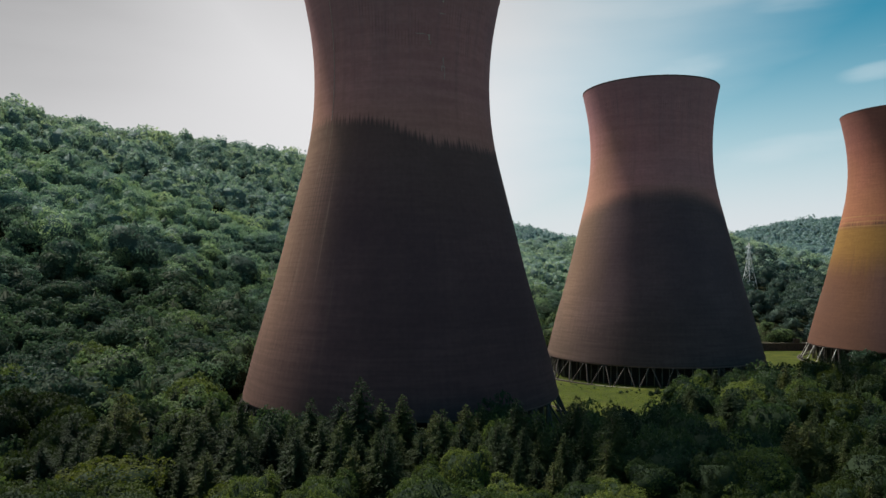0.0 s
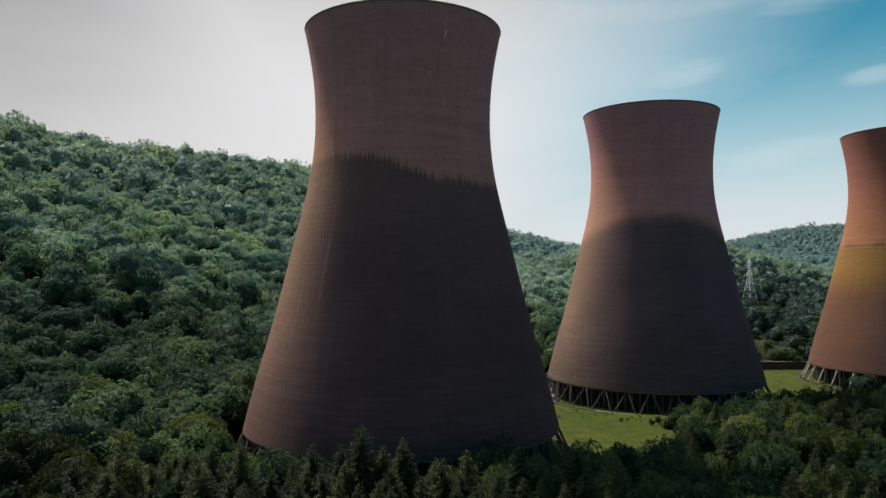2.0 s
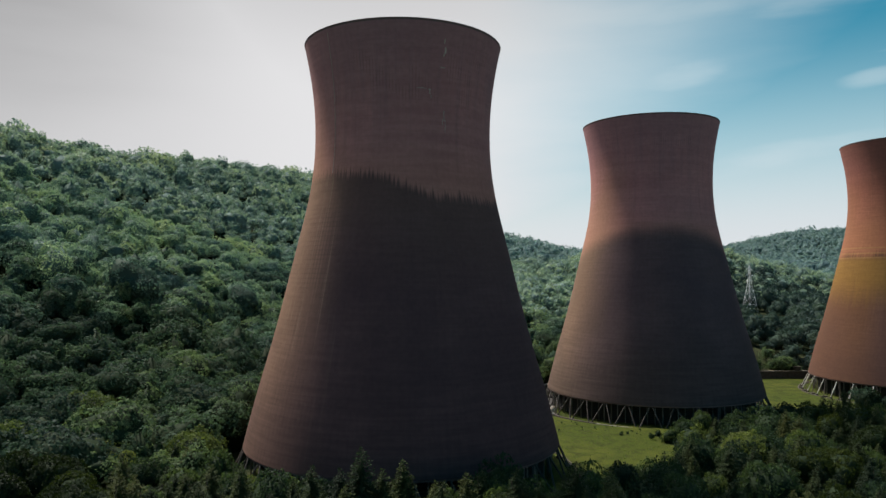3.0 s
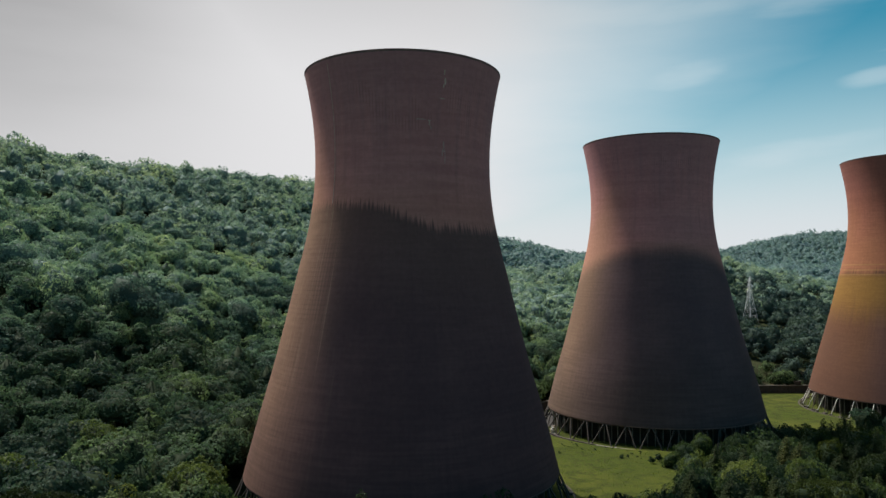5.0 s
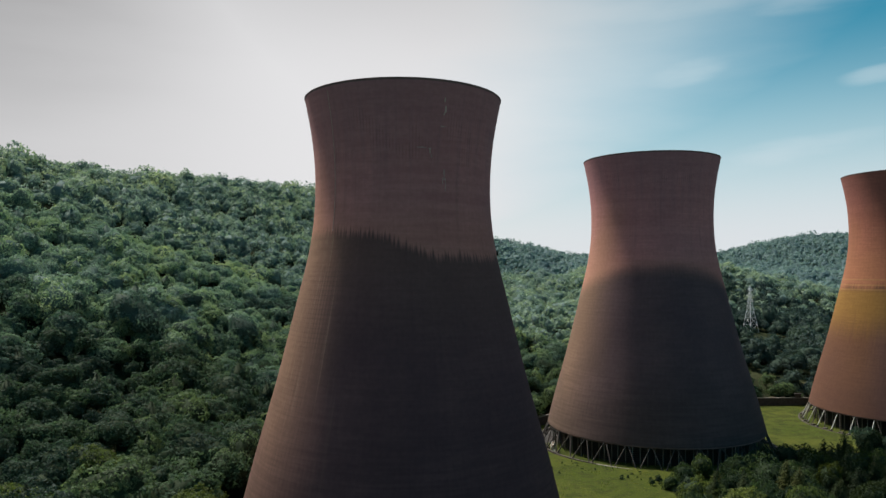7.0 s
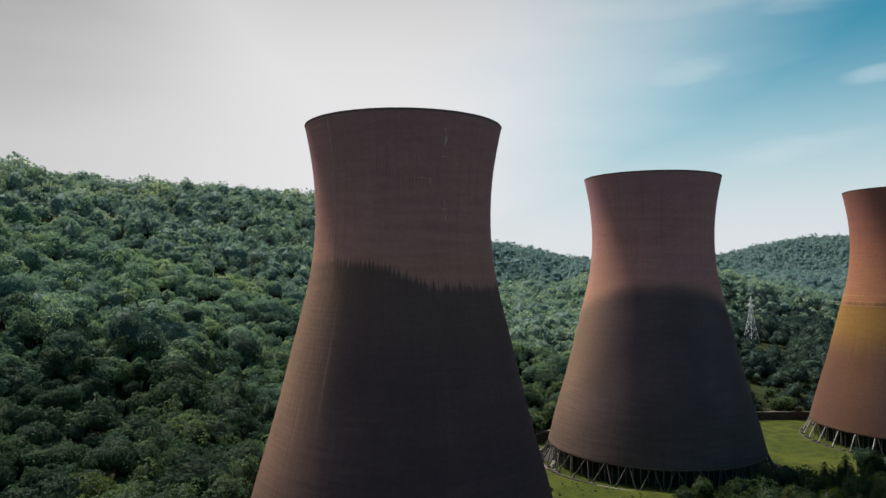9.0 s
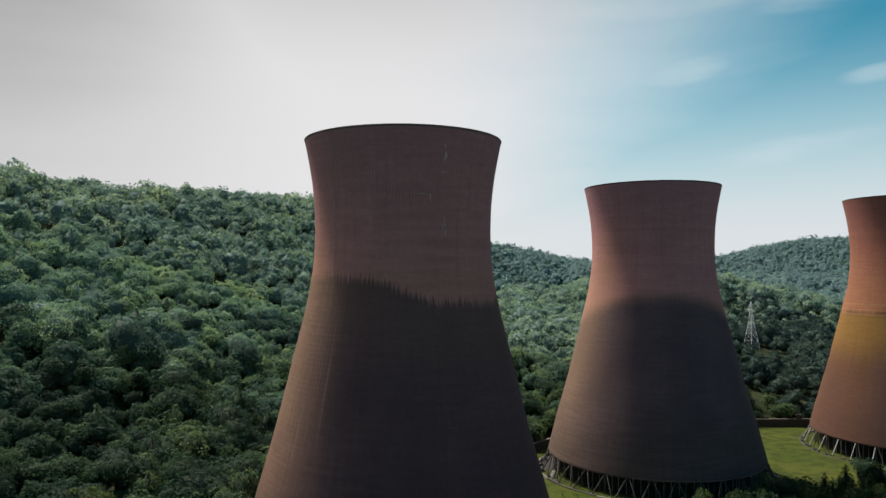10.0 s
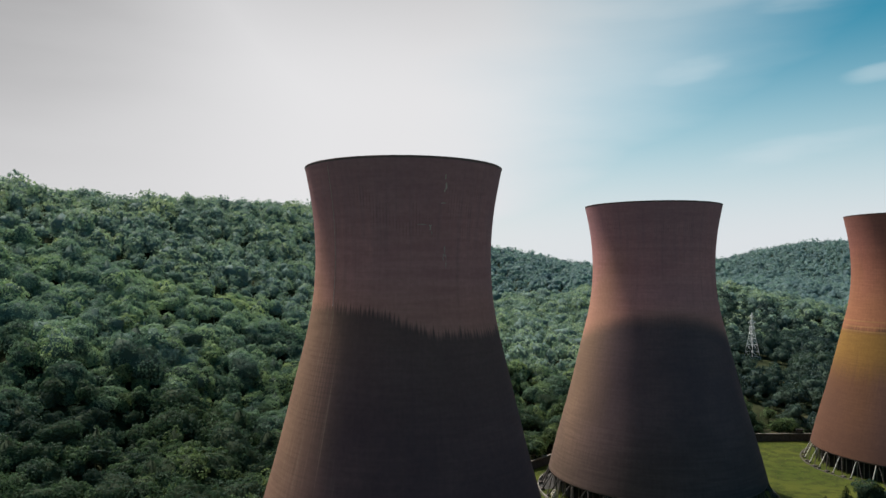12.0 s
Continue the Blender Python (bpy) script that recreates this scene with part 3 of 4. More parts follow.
TOWER_LABELS = ["red-brown concrete cooling tower with black damp stains below its waist",
                "red-brown concrete cooling tower beside a meadow, stained dark below",
                "sunlit orange-brown concrete cooling tower with yellow lichen band"]
for i, (tx, ty, tz) in enumerate(TOWERS):
    tower = tagged(new("cooling_tower"), TOWER_LABELS[i], "cooling tower", "cooling towers in the valley")
    tower.matrix_basis = Matrix.Translation((tx, ty, tz))
    part("shell", shell_mesh(SHELL[i]), tower, "thin hyperbolic concrete shell with weather stains")
    part("rim", rim_me, tower, "sooty concrete rim")
    part("ring_beam", beam_me, tower)
    rnd = random.Random(i + 5)
    for k in range(44):
        slab = kerb_me[2] if i != 1 else kerb_me[rnd.choice((0, 0, 0, 1, 2, 2, 2))]
        part("kerb_slab", slab, tower, m=pose(0, 0, -0.55 if i != 1 else rnd.uniform(-0.12, 0.05), 0, 0, k * 360 / 44))
    part("basin_floor", pond_me, tower)
    part("packing", pack_me, tower, "dark slatted packing")
    for k in range(PAIRS):
        top = (k + 0.5) * math.tau / PAIRS
        for s in (-1, 1):
            # third tower: legs facing the sun pale, the others dark, lighting by material
            splay = 0.25 if i == 2 and s < 0 else 1.0
            a = ring_at(FOOT_R, top + s * splay * (math.pi / PAIRS - 0.012), 0.3)
            b = ring_at(41.75, top + s * 0.012, 7.3)
            part("leg", lit_leg_me if i == 2 and s < 0 else leg_me, tower, m=Matrix.LocRotScale(a, (b - a).to_track_quat("Z", "Y"), (*((0.82, 0.82) if i == 2 and s < 0 else (0.6, 0.6) if i == 2 else (1, 1)), (b - a).length)))
        if i == 2:
            part("footing", foot_me, tower, m=Matrix.LocRotScale(ring_at(FOOT_R, top - 0.25 * math.pi / PAIRS, -0.3), Euler((0, 0, top)), (0.6, 0.6, 1)))
        part("footing", foot_me, tower, m=Matrix.LocRotScale(ring_at(FOOT_R, k * math.tau / PAIRS, -0.3), Euler((0, 0, k * math.tau / PAIRS)), None))
    for k in range(96):
        part("inner_column", column_me, tower, m=Matrix.Translation(ring_at(39.9 if k % 2 else 39.2, k * math.tau / 96, -0.3)))
    if i == 0:
        part("lightning_conductor", wall_strip("lightning_conductor", -0.74, 0.09, 77.5, 112.5, 0.08, DULL), tower, "dull conductor strip down the shell")
        for n, (t, z, half, tall) in enumerate(((0.46, 109.2, 0.22, 1.2), (0.475, 107.0, 0.34, 1.7), (0.462, 105.9, 0.2, 0.8), (0.46, 102.9, 0.8, 0.35), (0.24, 97.6, 1.2, 0.3),
                                                (0.33, 96.9, 0.45, 1.2), (0.345, 95.6, 0.2, 0.9), (0.49, 91.2, 0.2, 2.6), (0.505, 88.6, 0.12, 3.2), (0.475, 89.7, 0.14, 1.6))):
            part("repair_patch", wall_strip("repair_patch", t, half * 1.25, z - tall / 2, z + tall / 2, 0.04, SPALL if n < 3 or n == 5 else DULL, 0.92, n), tower, "pale ragged repair patch")

# ---------------------------------------------------------------- retaining wall at the foot of the wooded bank
WALL_LINE = [(-24, 268), (20, 303), (50, 337), (88, 361), (140, 378), (200, 380), (300, 384)]
wall_thing = tagged(new("retaining_wall"), "long dark masonry retaining wall with pale coping", "wall", kind="structure")
for (ax, ay), (bx, by) in zip(WALL_LINE, WALL_LINE[1:]):
    length, turn_ = math.hypot(bx - ax, by - ay), math.atan2(by - ay, bx - ax)
    for nm, mt, w_, z0, z1 in (("wall_section", WALL, 0.8, -4.5, 1.5), ("coping", KERB, 1.1, 1.5, 1.85)):
        bm = bmesh.new()
        bmesh.ops.create_cube(bm, size=1.0, matrix=Matrix.Diagonal((length + 0.3, w_, z1 - z0, 1)))
        bmesh.ops.bevel(bm, geom=bm.edges[:], offset=0.05, segments=1, affect="EDGES")
        part(nm, bm_mesh(nm, bm, mt), wall_thing, m=pose((ax + bx) / 2, (ay + by) / 2, (z0 + z1) / 2, 0, 0, math.degrees(turn_)))


# two small blocks that stand on the bank by the wall, and a heap of bleached branches at its other end
def block(x, y, w_, d_, h_, mt, label):
    t = tagged(new("concrete_block"), label, "concrete block", "blocks by the wall")
    t.matrix_basis = pose(x, y, 1.85, 0, 0, 3)
    for nm, ww, dd, z0, z1 in (("body", w_, d_, 0.0, h_), ("cap", w_ + 0.3, d_ + 0.3, h_, h_ + 0.22)):
        bm = bmesh.new()
        bmesh.ops.create_cube(bm, size=1.0, matrix=Matrix.Translation((0, 0, (z0 + z1) / 2)) @ Matrix.Diagonal((ww, dd, z1 - z0, 1)))
        bmesh.ops.bevel(bm, geom=bm.edges[:], offset=0.06, segments=1, affect="EDGES")
        part(nm, bm_mesh(nm, bm, mt), t)


block(184.5, 379.6, 3.4, 0.9, 1.9, WALL, "dark concrete block on the retaining wall")
block(193.0, 379.8, 2.6, 0.9, 1.5, KERB, "pale concrete block on the retaining wall")
heap = tagged(new("branch_heap"), "heap of bleached fallen branches beside the wall", "branches")
heap.matrix_basis = pose(43, 341, float(height(43, 341)))
_r = random.Random(3)
for _ in range(22):
    t, lean_, long_ = _r.uniform(0, math.tau), _r.uniform(0.05, 0.9), _r.uniform(2.0, 5.5)
    a = Vector((_r.uniform(-4, 4), _r.uniform(-2, 2), _r.uniform(0, 0.8)))
    b = a + Vector((math.cos(t) * math.cos(lean_), math.sin(t) * math.cos(lean_), math.sin(lean_))) * long_
    v, f = strut(a, b, 0.16, 6, 0.05)
    part("branch", mesh_of("branch", [tuple(p) for p in v], f, [DEADWOOD], True), heap)


# broken pale concrete between the legs of the second tower, on the basin's floor
rubble = tagged(new("rubble_heap"), "heap of broken pale concrete between the tower's legs", "rubble")
rubble.matrix_basis = Matrix.Translation((43.0, 286.0, TOWERS[1][2] - 0.3))
_r = random.Random(8)
for _k in range(30):
    bm = bmesh.new()
    bmesh.ops.create_icosphere(bm, subdivisions=1, radius=1.0)
    for q in bm.verts:
        q.co *= _r.uniform(0.7, 1.15)
    along, size = _r.uniform(-5.5, 5.5), _r.uniform(0.3, 0.8)
    up = _r.uniform(0.1, 0.5) if _k < 16 else _r.uniform(0.6, 1.7)
    part("chunk", bm_mesh("chunk", bm, LEG_PALE if _k % 3 else SPALL), rubble,
         m=Matrix.LocRotScale((along * 0.2 + _r.uniform(-0.8, 0.8), along, up), Euler((_r.uniform(0, 3), _r.uniform(0, 3), _r.uniform(0, 3))), (size * 1.4, size, size * 0.8)))


# ---------------------------------------------------------------- pylon
def pylon(x, y, top_z):
    base = float(height(x, y))
    h = top_z - base
    t = tagged(new("pylon"), "grey steel lattice electricity pylon on the wooded slope", "pylon")
    t.matrix_basis = pose(x, y, base, 0, 0, 24)
    half = lambda z: 3.7 * (1 - z / (h * 0.62)) + 0.95 * z / (h * 0.62) if z < h * 0.62 else 0.95 - 0.75 * (z - h * 0.62) / (h * 0.38)
    zs = [h * f for f in (0, 0.17, 0.32, 0.45, 0.55, 0.62, 0.70, 0.78, 0.86, 0.94, 1.0)]
    corner = ((-1, -1), (1, -1), (1, 1), (-1, 1))
    for cx_, cy_ in corner:
        part("leg", bars("leg", [((cx_ * half(a), cy_ * half(a), a), (cx_ * half(b), cy_ * half(b), b), 0.12) for a, b in zip(zs, zs[1:])], STEEL, 4), t)
    for k in range(4):
        (ax, ay), (bx, by) = corner[k], corner[(k + 1) % 4]
        rods = []
        for a, b in zip(zs, zs[1:]):
            rods += [((ax * half(a), ay * half(a), a), (bx * half(b), by * half(b), b), 0.065), ((bx * half(a), by * half(a), a), (ax * half(b), ay * half(b), b), 0.065),
                     ((ax * half(b), ay * half(b), b), (bx * half(b), by * half(b), b), 0.065)]
        part("bracing", bars("bracing", rods, STEEL, 4), t)
    for f, reach in ((0.66, 2.9), (0.78, 3.4), (0.90, 2.6)):
        z = h * f
        for s in (-1, 1):
            tip = (s * reach, 0, z + 0.2)
            arm = part("cross_arm", bars("cross_arm", [((s * half(z), c * half(z), z), tip, 0.1) for c in (-1, 1)] + [((s * half(z + 2), c * half(z + 2), z + 2), tip, 0.08) for c in (-1, 1)], STEEL, 4), t)
            v, f_ = lathe([(0.06, 0), (0.16, -0.2), (0.06, -0.4), (0.16, -0.7), (0.06, -1.0), (0.16, -1.3), (0.05, -1.6)], 8)
            part("insulator", mesh_of("insulator", v + np.array(tip), f_, [PALE]), arm)


pylon(207, 490, 58.0)


# ---------------------------------------------------------------- trees
def unit(a):
    return a / np.linalg.norm(a, axis=-1, keepdims=True)


def cards(rng, at, normal, size):
    """Four-cornered bent leaf clumps at the places given, facing the normals; corners and faces."""
    n = len(at)
    side = unit(np.cross(normal, rng.normal(size=(n, 3))))
    up = np.cross(normal, side)
    s = size[:, None]
    c = [at + side * s * rng.uniform(0.35, 0.6, (n, 1)) - normal * s * 0.18,
         at + up * s * rng.uniform(0.35, 0.65, (n, 1)) + normal * s * 0.05,
         at - side * s * rng.uniform(0.35, 0.6, (n, 1)) - normal * s * 0.18,
         at - up * s * rng.uniform(0.35, 0.65, (n, 1)) + normal * s * 0.05]
    v = np.stack(c, 1).reshape(-1, 3)
    i = np.arange(n) * 4
    f = np.concatenate([np.stack([i, i + 1, i + 2], 1), np.stack([i, i + 2, i + 3], 1)])
    return v, f


def flakes(rng, at, normal, size):
    """Three-cornered leaf clumps."""
    n = len(at)
    side = unit(np.cross(normal, rng.normal(size=(n, 3))))
    up = np.cross(normal, side)
    s = size[:, None]
    v = np.stack([at + side * s * rng.uniform(0.4, 0.75, (n, 1)), at + (up * 0.95 - side * 0.3) * s * rng.uniform(0.4, 0.75, (n, 1)) - normal * s * 0.1,
                  at - (up * 0.8 + side * 0.45) * s * rng.uniform(0.4, 0.75, (n, 1)) - normal * s * 0.1], 1).reshape(-1, 3)
    return v, np.arange(n * 3).reshape(-1, 3)


def ball(level):
    """Directions and triangles of an even ball."""
    bm = bmesh.new()
    bmesh.ops.create_icosphere(bm, subdivisions=level, radius=1.0)
    bm.verts.index_update()
    v, f = np.array([tuple(p.co) for p in bm.verts]), np.array([[p.index for p in q.verts] for q in bm.faces])
    bm.free()
    return v, f


BALLS = {k: ball(k) for k in (1, 2, 3)}


def crown(seed, lobes, twigs, leaves, leaf, level=2, flat=0.9, spire=0.0, stray=0.3, ruffle=0.34):
    """A broad crown about 1 in radius with its middle at 0: boughs that swell out of a common dome, twig clumps on
    each bough, leaves all over them. spire draws the boughs up into a cone."""
    rng = np.random.default_rng(seed)
    d = unit(rng.normal(size=(lobes * 5, 3)) + np.array((0, 0, 0.25)))
    d = d[d[:, 2] > -0.42]
    far = [d[0]]
    for q in d[1:]:                                           # boughs keep apart
        if len(far) < lobes and min(np.linalg.norm(q - p) for p in far) > 1.5 / math.sqrt(lobes):
            far.append(q)
    d = np.array(far)
    mid = d * rng.uniform(0.30, 0.78, (len(d), 1)) * rng.uniform(0.8, 1.2, 3)
    rad = rng.uniform(0.22, 0.46, len(d))
    if spire:
        mid[:, :2] *= (1 - spire * np.clip(mid[:, 2:] + 0.3, 0, 1))
        mid[:, 2] *= 1 + 0.7 * spire
        rad *= 1 - 0.45 * spire * np.clip(mid[:, 2] + 0.2, 0, 1)
    k = rng.integers(len(mid), size=twigs)
    out = unit(rng.normal(size=(twigs, 3)) * 0.75 + unit(mid[k]) + np.array((0, 0, 0.2)))
    twig = mid[k] + out * (rad[k] * rng.uniform(0.88, 1.14, twigs))[:, None]
    mid = np.vstack([mid, [[0, 0, -0.06]], twig])
    rad = np.concatenate([rad, [0.54], rng.uniform(0.085, 0.175, twigs)])

    def reach(way_):
        """How far the crown goes in each direction, and which way its surface faces there."""
        along = way_ @ mid.T
        under = along ** 2 - (mid ** 2).sum(1) + rad ** 2
        go = np.where(under > 0, along + np.sqrt(np.maximum(under, 0)), 0.0)
        best = go.argmax(1)
        go = go[np.arange(len(way_)), best]
        return go, unit(way_ * go[:, None] - mid[best])

    squash = np.array((1, 1, flat))
    bv, bf = BALLS[level]
    go, _ = reach(bv)
    core = bv * (go * rng.uniform(0.84, 0.97, len(bv)))[:, None] * squash
    at = unit(rng.normal(size=(leaves, 3)) + np.array((0, 0, 0.35)))
    at = at[at[:, 2] > -0.6]
    go, face = reach(at)
    n = len(at)
    place = at * go[:, None] + face * (leaf * rng.uniform(-0.35, stray, n))[:, None]
    v, f = flakes(rng, place * squash, unit(face + rng.normal(size=(n, 3)) * ruffle + np.array((0, 0, 0.15))), leaf * rng.uniform(0.6, 1.35, n))
    f = np.vstack([bf, f + len(core)])
    return np.vstack([core, v]), f, np.arange(len(f)) < len(bf)


def spruce(seed, whorls, per, fringe):
    """A spruce crown 1 tall and about 0.3 in radius: dense tiers of boughs, fringed with sprays of needles."""
    rng = np.random.default_rng(seed)
    up = np.array((0, 0, 1.0))
    wide_at = lambda h: 0.36 * (1 - h) ** 0.70 + 0.004
    tri = []
    for i in range(whorls):
        h = 0.06 + 0.925 * (i / (whorls - 1)) ** 0.92
        reach = wide_at(h) * (1.0 if i % 2 else 0.84)
        for k in range(per if h < 0.75 else max(9, int(per * (1.2 - h) * 1.6))):
            t = rng.uniform(0, math.tau)
            length = reach * rng.uniform(0.72, 1.14)
            way_ = np.array((math.cos(t), math.sin(t), 0))
            side = np.array((-math.sin(t), math.cos(t), 0))
            z = h + rng.uniform(-0.02, 0.02)
            droop = rng.uniform(0.25, 0.5) * (1 - 0.8 * h)
            bend = lambda u: way_ * length * u + up * (z + length * (0.30 * u - (0.30 + droop) * u * u))
            wide = 0.24 * length + 0.004
            tri += [bend(0.2) + side * wide * 0.5, bend(0.2) - side * wide * 0.5, bend(1.02)]
            for u in rng.uniform(0.3, 1.02, max(4, int(fringe * (0.4 + 4.6 * length)))):
                s = 0.034 * rng.uniform(0.6, 1.5) * (1.1 - 0.5 * h)
                at = bend(u) + side * rng.uniform(-1, 1) * wide + up * rng.uniform(0, 0.012)
                go = unit(way_ * rng.uniform(0.3, 1) + side * rng.uniform(-0.8, 0.8) + up * rng.uniform(-0.5, 0.9))
                across = unit(np.cross(go, up + rng.normal(0, 0.6, 3)))
                tri += [at + across * s * 0.26, at - across * s * 0.26, at + go * s]
    v = np.array(tri)
    # the close twiggy heart, in tiers
    n, hs = 9, np.linspace(0.05, 0.80, 13)
    cone = [(rr * math.cos(i * math.tau / n + q), rr * math.sin(i * math.tau / n + q), h + dz)
            for q, h in enumerate(hs) for rr, dz in ((wide_at(h) * (0.46 - 0.22 * h), -0.02), (wide_at(h) * (0.28 - 0.2 * h), 0.035)) for i in range(n)] + [(0, 0, 0.93)]
    f = np.arange(len(v)).reshape(-1, 3)
    heart, rings, base = [], len(hs) * 2, len(v)
    for q in range(rings - 1):
        for i in range(n):
            a, b, c, d = base + q * n + i, base + q * n + (i + 1) % n, base + (q + 1) * n + (i + 1) % n, base + (q + 1) * n + i
            heart += [(a, b, c), (a, c, d)]
    heart += [(base + (rings - 1) * n + i, base + (rings - 1) * n + (i + 1) % n, base + rings * n) for i in range(n)]
    return np.vstack([v, cone]), np.vstack([f, heart])


def trunk_mesh(seed, tall, r, limbs, reach):
    """A tapered, slightly bent trunk with limbs that reach into the crown."""
    rnd = random.Random(seed)
    vs, fs = [], []

    def tube(points, radii, n=7):
        start = len(vs)
        for p, rr in zip(points, radii):
            vs.extend((p[0] + rr * math.cos(i * math.tau / n), p[1] + rr * math.sin(i * math.tau / n), p[2]) for i in range(n))
        for k in range(len(points) - 1):
            fs.extend((start + k * n + i, start + k * n + (i + 1) % n, start + (k + 1) * n + (i + 1) % n, start + (k + 1) * n + i) for i in range(n))

    bend = [(rnd.uniform(-0.02, 0.02) * tall * k, rnd.uniform(-0.02, 0.02) * tall * k, tall * k / 4 - 0.4) for k in range(5)]
    tube(bend, [r * 1.35, r, r * 0.85, r * 0.62, r * 0.3])
    for _ in range(limbs):
        t, z = rnd.uniform(0, math.tau), tall * rnd.uniform(0.4, 0.75)
        e = rnd.uniform(0.5, 0.9) * reach
        tube([(0, 0, z), (math.cos(t) * e * 0.5, math.sin(t) * e * 0.5, z + e * 0.35), (math.cos(t) * e, math.sin(t) * e, z + e * 0.6)], [r * 0.4, r * 0.28, r * 0.1], 5)
    return mesh_of("trunk", vs, fs, [BARK], True)


def broadleaf(seed, twigs=110, leaves=2000, leaf=0.10, low=False, mt=None, spire=0.0):
    """A broadleaved tree 10 m high, with its foot at 0."""
    rnd = random.Random(seed)
    t = new("broadleaf_tree")
    part("trunk", trunk_mesh(seed, 7.0, 0.24, 4, 2.6), t)
    wide, tall = rnd.uniform(3.9, 4.9), rnd.uniform(4.6, 5.4)
    if low:                                                  # leafy to the ground
        wide, tall = rnd.uniform(4.4, 5.2), rnd.uniform(6.2, 6.8)
    v, f, soft = crown(seed, rnd.randint(9, 15), twigs, leaves, leaf, 2, rnd.uniform(0.85, 1.0), spire, 0.9, 0.62)
    v = v * np.array((wide, wide * rnd.uniform(0.85, 1.1), tall))
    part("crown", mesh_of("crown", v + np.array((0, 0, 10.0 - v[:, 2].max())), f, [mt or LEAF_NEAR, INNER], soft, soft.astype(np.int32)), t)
    return t


def conifer(seed):
    """A spruce 10 m high, with its foot at 0."""
    t = new("spruce_tree")
    part("trunk", trunk_mesh(seed, 9.3, 0.17, 0, 0), t)
    v, f = spruce(seed, 27, 12, 9)
    part("crown", mesh_of("crown", v * np.array((11.0, 11.0, 10.0)), f, [NEEDLE]), t)
    return t


rng = np.random.default_rng(7)


def scatter(spacing, x0, x1, y0, y1):
    """Jittered places about spacing apart."""
    gx_, gy_ = np.meshgrid(np.arange(x0, x1, spacing), np.arange(y0, y1, spacing * 0.87))
    gx_ = gx_ + (np.arange(gx_.shape[0]) % 2)[:, None] * spacing / 2
    p = np.stack([gx_.ravel(), gy_.ravel()], 1)
    return p + rng.uniform(-0.42, 0.42, p.shape) * spacing


def near_wall(x, y):
    best = np.full(np.shape(x), 1e9)
    for (ax, ay), (bx, by) in zip(WALL_LINE, WALL_LINE[1:]):
        t = np.clip(((x - ax) * (bx - ax) + (y - ay) * (by - ay)) / ((bx - ax) ** 2 + (by - ay) ** 2), 0, 1)
        best = np.minimum(best, np.hypot(x - ax - t * (bx - ax), y - ay - t * (by - ay)))
    return best


def wooded(p, gap=2.0):
    """Which places lie in the wood: off the meadow and the towers, in the valley's open fan to the north."""
    x, y = p[:, 0], p[:, 1]
    ok = (meadow_gap(x, y) > gap) & (near_wall(x, y) > 4)
    for tx, ty, _ in TOWERS:
        ok &= np.hypot(x - tx, y - ty) > 50
    ok &= np.hypot(x - 204, y - 477) > 17                     # cleared round the pylon
    return ok & (np.abs(x) < 0.66 * y + 12)


# --- trees that stand singly, within 172 m of the bottom of the fan
broad_kinds = [broadleaf(s, spire=p) for s, p in ((11, 0), (12, 0), (13, 0.35), (14, 0), (15, 0.6), (16, 0))]
edge_kinds = [broadleaf(s, 130, 2300, 0.092, True) for s in (71, 72, 73)]
front_kinds = [broadleaf(s, 190, 6200, 0.050, mt=LEAF_YOUNG) for s in (31, 32, 33, 34)]
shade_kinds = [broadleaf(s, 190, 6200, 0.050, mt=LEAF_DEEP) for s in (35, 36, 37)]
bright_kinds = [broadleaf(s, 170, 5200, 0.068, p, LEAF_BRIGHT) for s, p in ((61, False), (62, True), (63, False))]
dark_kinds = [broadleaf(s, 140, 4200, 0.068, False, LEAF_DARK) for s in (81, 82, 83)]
spruce_kinds = [conifer(s) for s in (21, 22, 23, 24)]
LABELS = {broad_kinds[0].name: "rounded green broadleaved tree in full leaf",
          edge_kinds[0].name: "low spreading green tree, leafy to the ground",
          front_kinds[0].name: "young light green broadleaved tree with fine leaves",
          shade_kinds[0].name: "deep green domed broadleaved tree in full leaf",
          bright_kinds[0].name: "broad bright yellow-green tree in full sun",
          dark_kinds[0].name: "dark green dense broadleaved tree",
          spruce_kinds[0].name: "dark green pointed spruce with drooping boughs"}
used = set()


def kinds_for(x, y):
    """Which broadleaved trees grow at a place: young light ones in front; at the sides dark ones, vignetting put into
    their leaves.
    """
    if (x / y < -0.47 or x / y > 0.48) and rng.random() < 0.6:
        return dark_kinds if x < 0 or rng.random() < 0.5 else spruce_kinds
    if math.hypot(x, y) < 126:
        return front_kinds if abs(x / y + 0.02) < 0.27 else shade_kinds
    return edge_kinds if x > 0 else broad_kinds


def plant(kinds, x, y, tall, wide=1.0):
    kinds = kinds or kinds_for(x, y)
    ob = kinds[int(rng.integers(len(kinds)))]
    m = Matrix.LocRotScale((x, y, float(height(x, y)) - 0.1), Euler((0, 0, rng.uniform(0, math.tau))), (tall / 10 * wide, tall / 10 * wide, tall / 10))
    if ob.name in used:
        ob = copy_thing(ob, Matrix.Identity(4))
    else:
        used.add(ob.name)
        tagged(ob, LABELS[kinds[0].name], "tree", "spruces before the towers" if kinds is spruce_kinds else "broadleaved trees before the towers")
    ob.matrix_basis = m
    return ob


taken = []


def free(x, y, r):
    if any((x - a) ** 2 + (y - b) ** 2 < (0.8 * (r + c)) ** 2 for a, b, c in taken):
        return False
    taken.append((x, y, r))
    return True


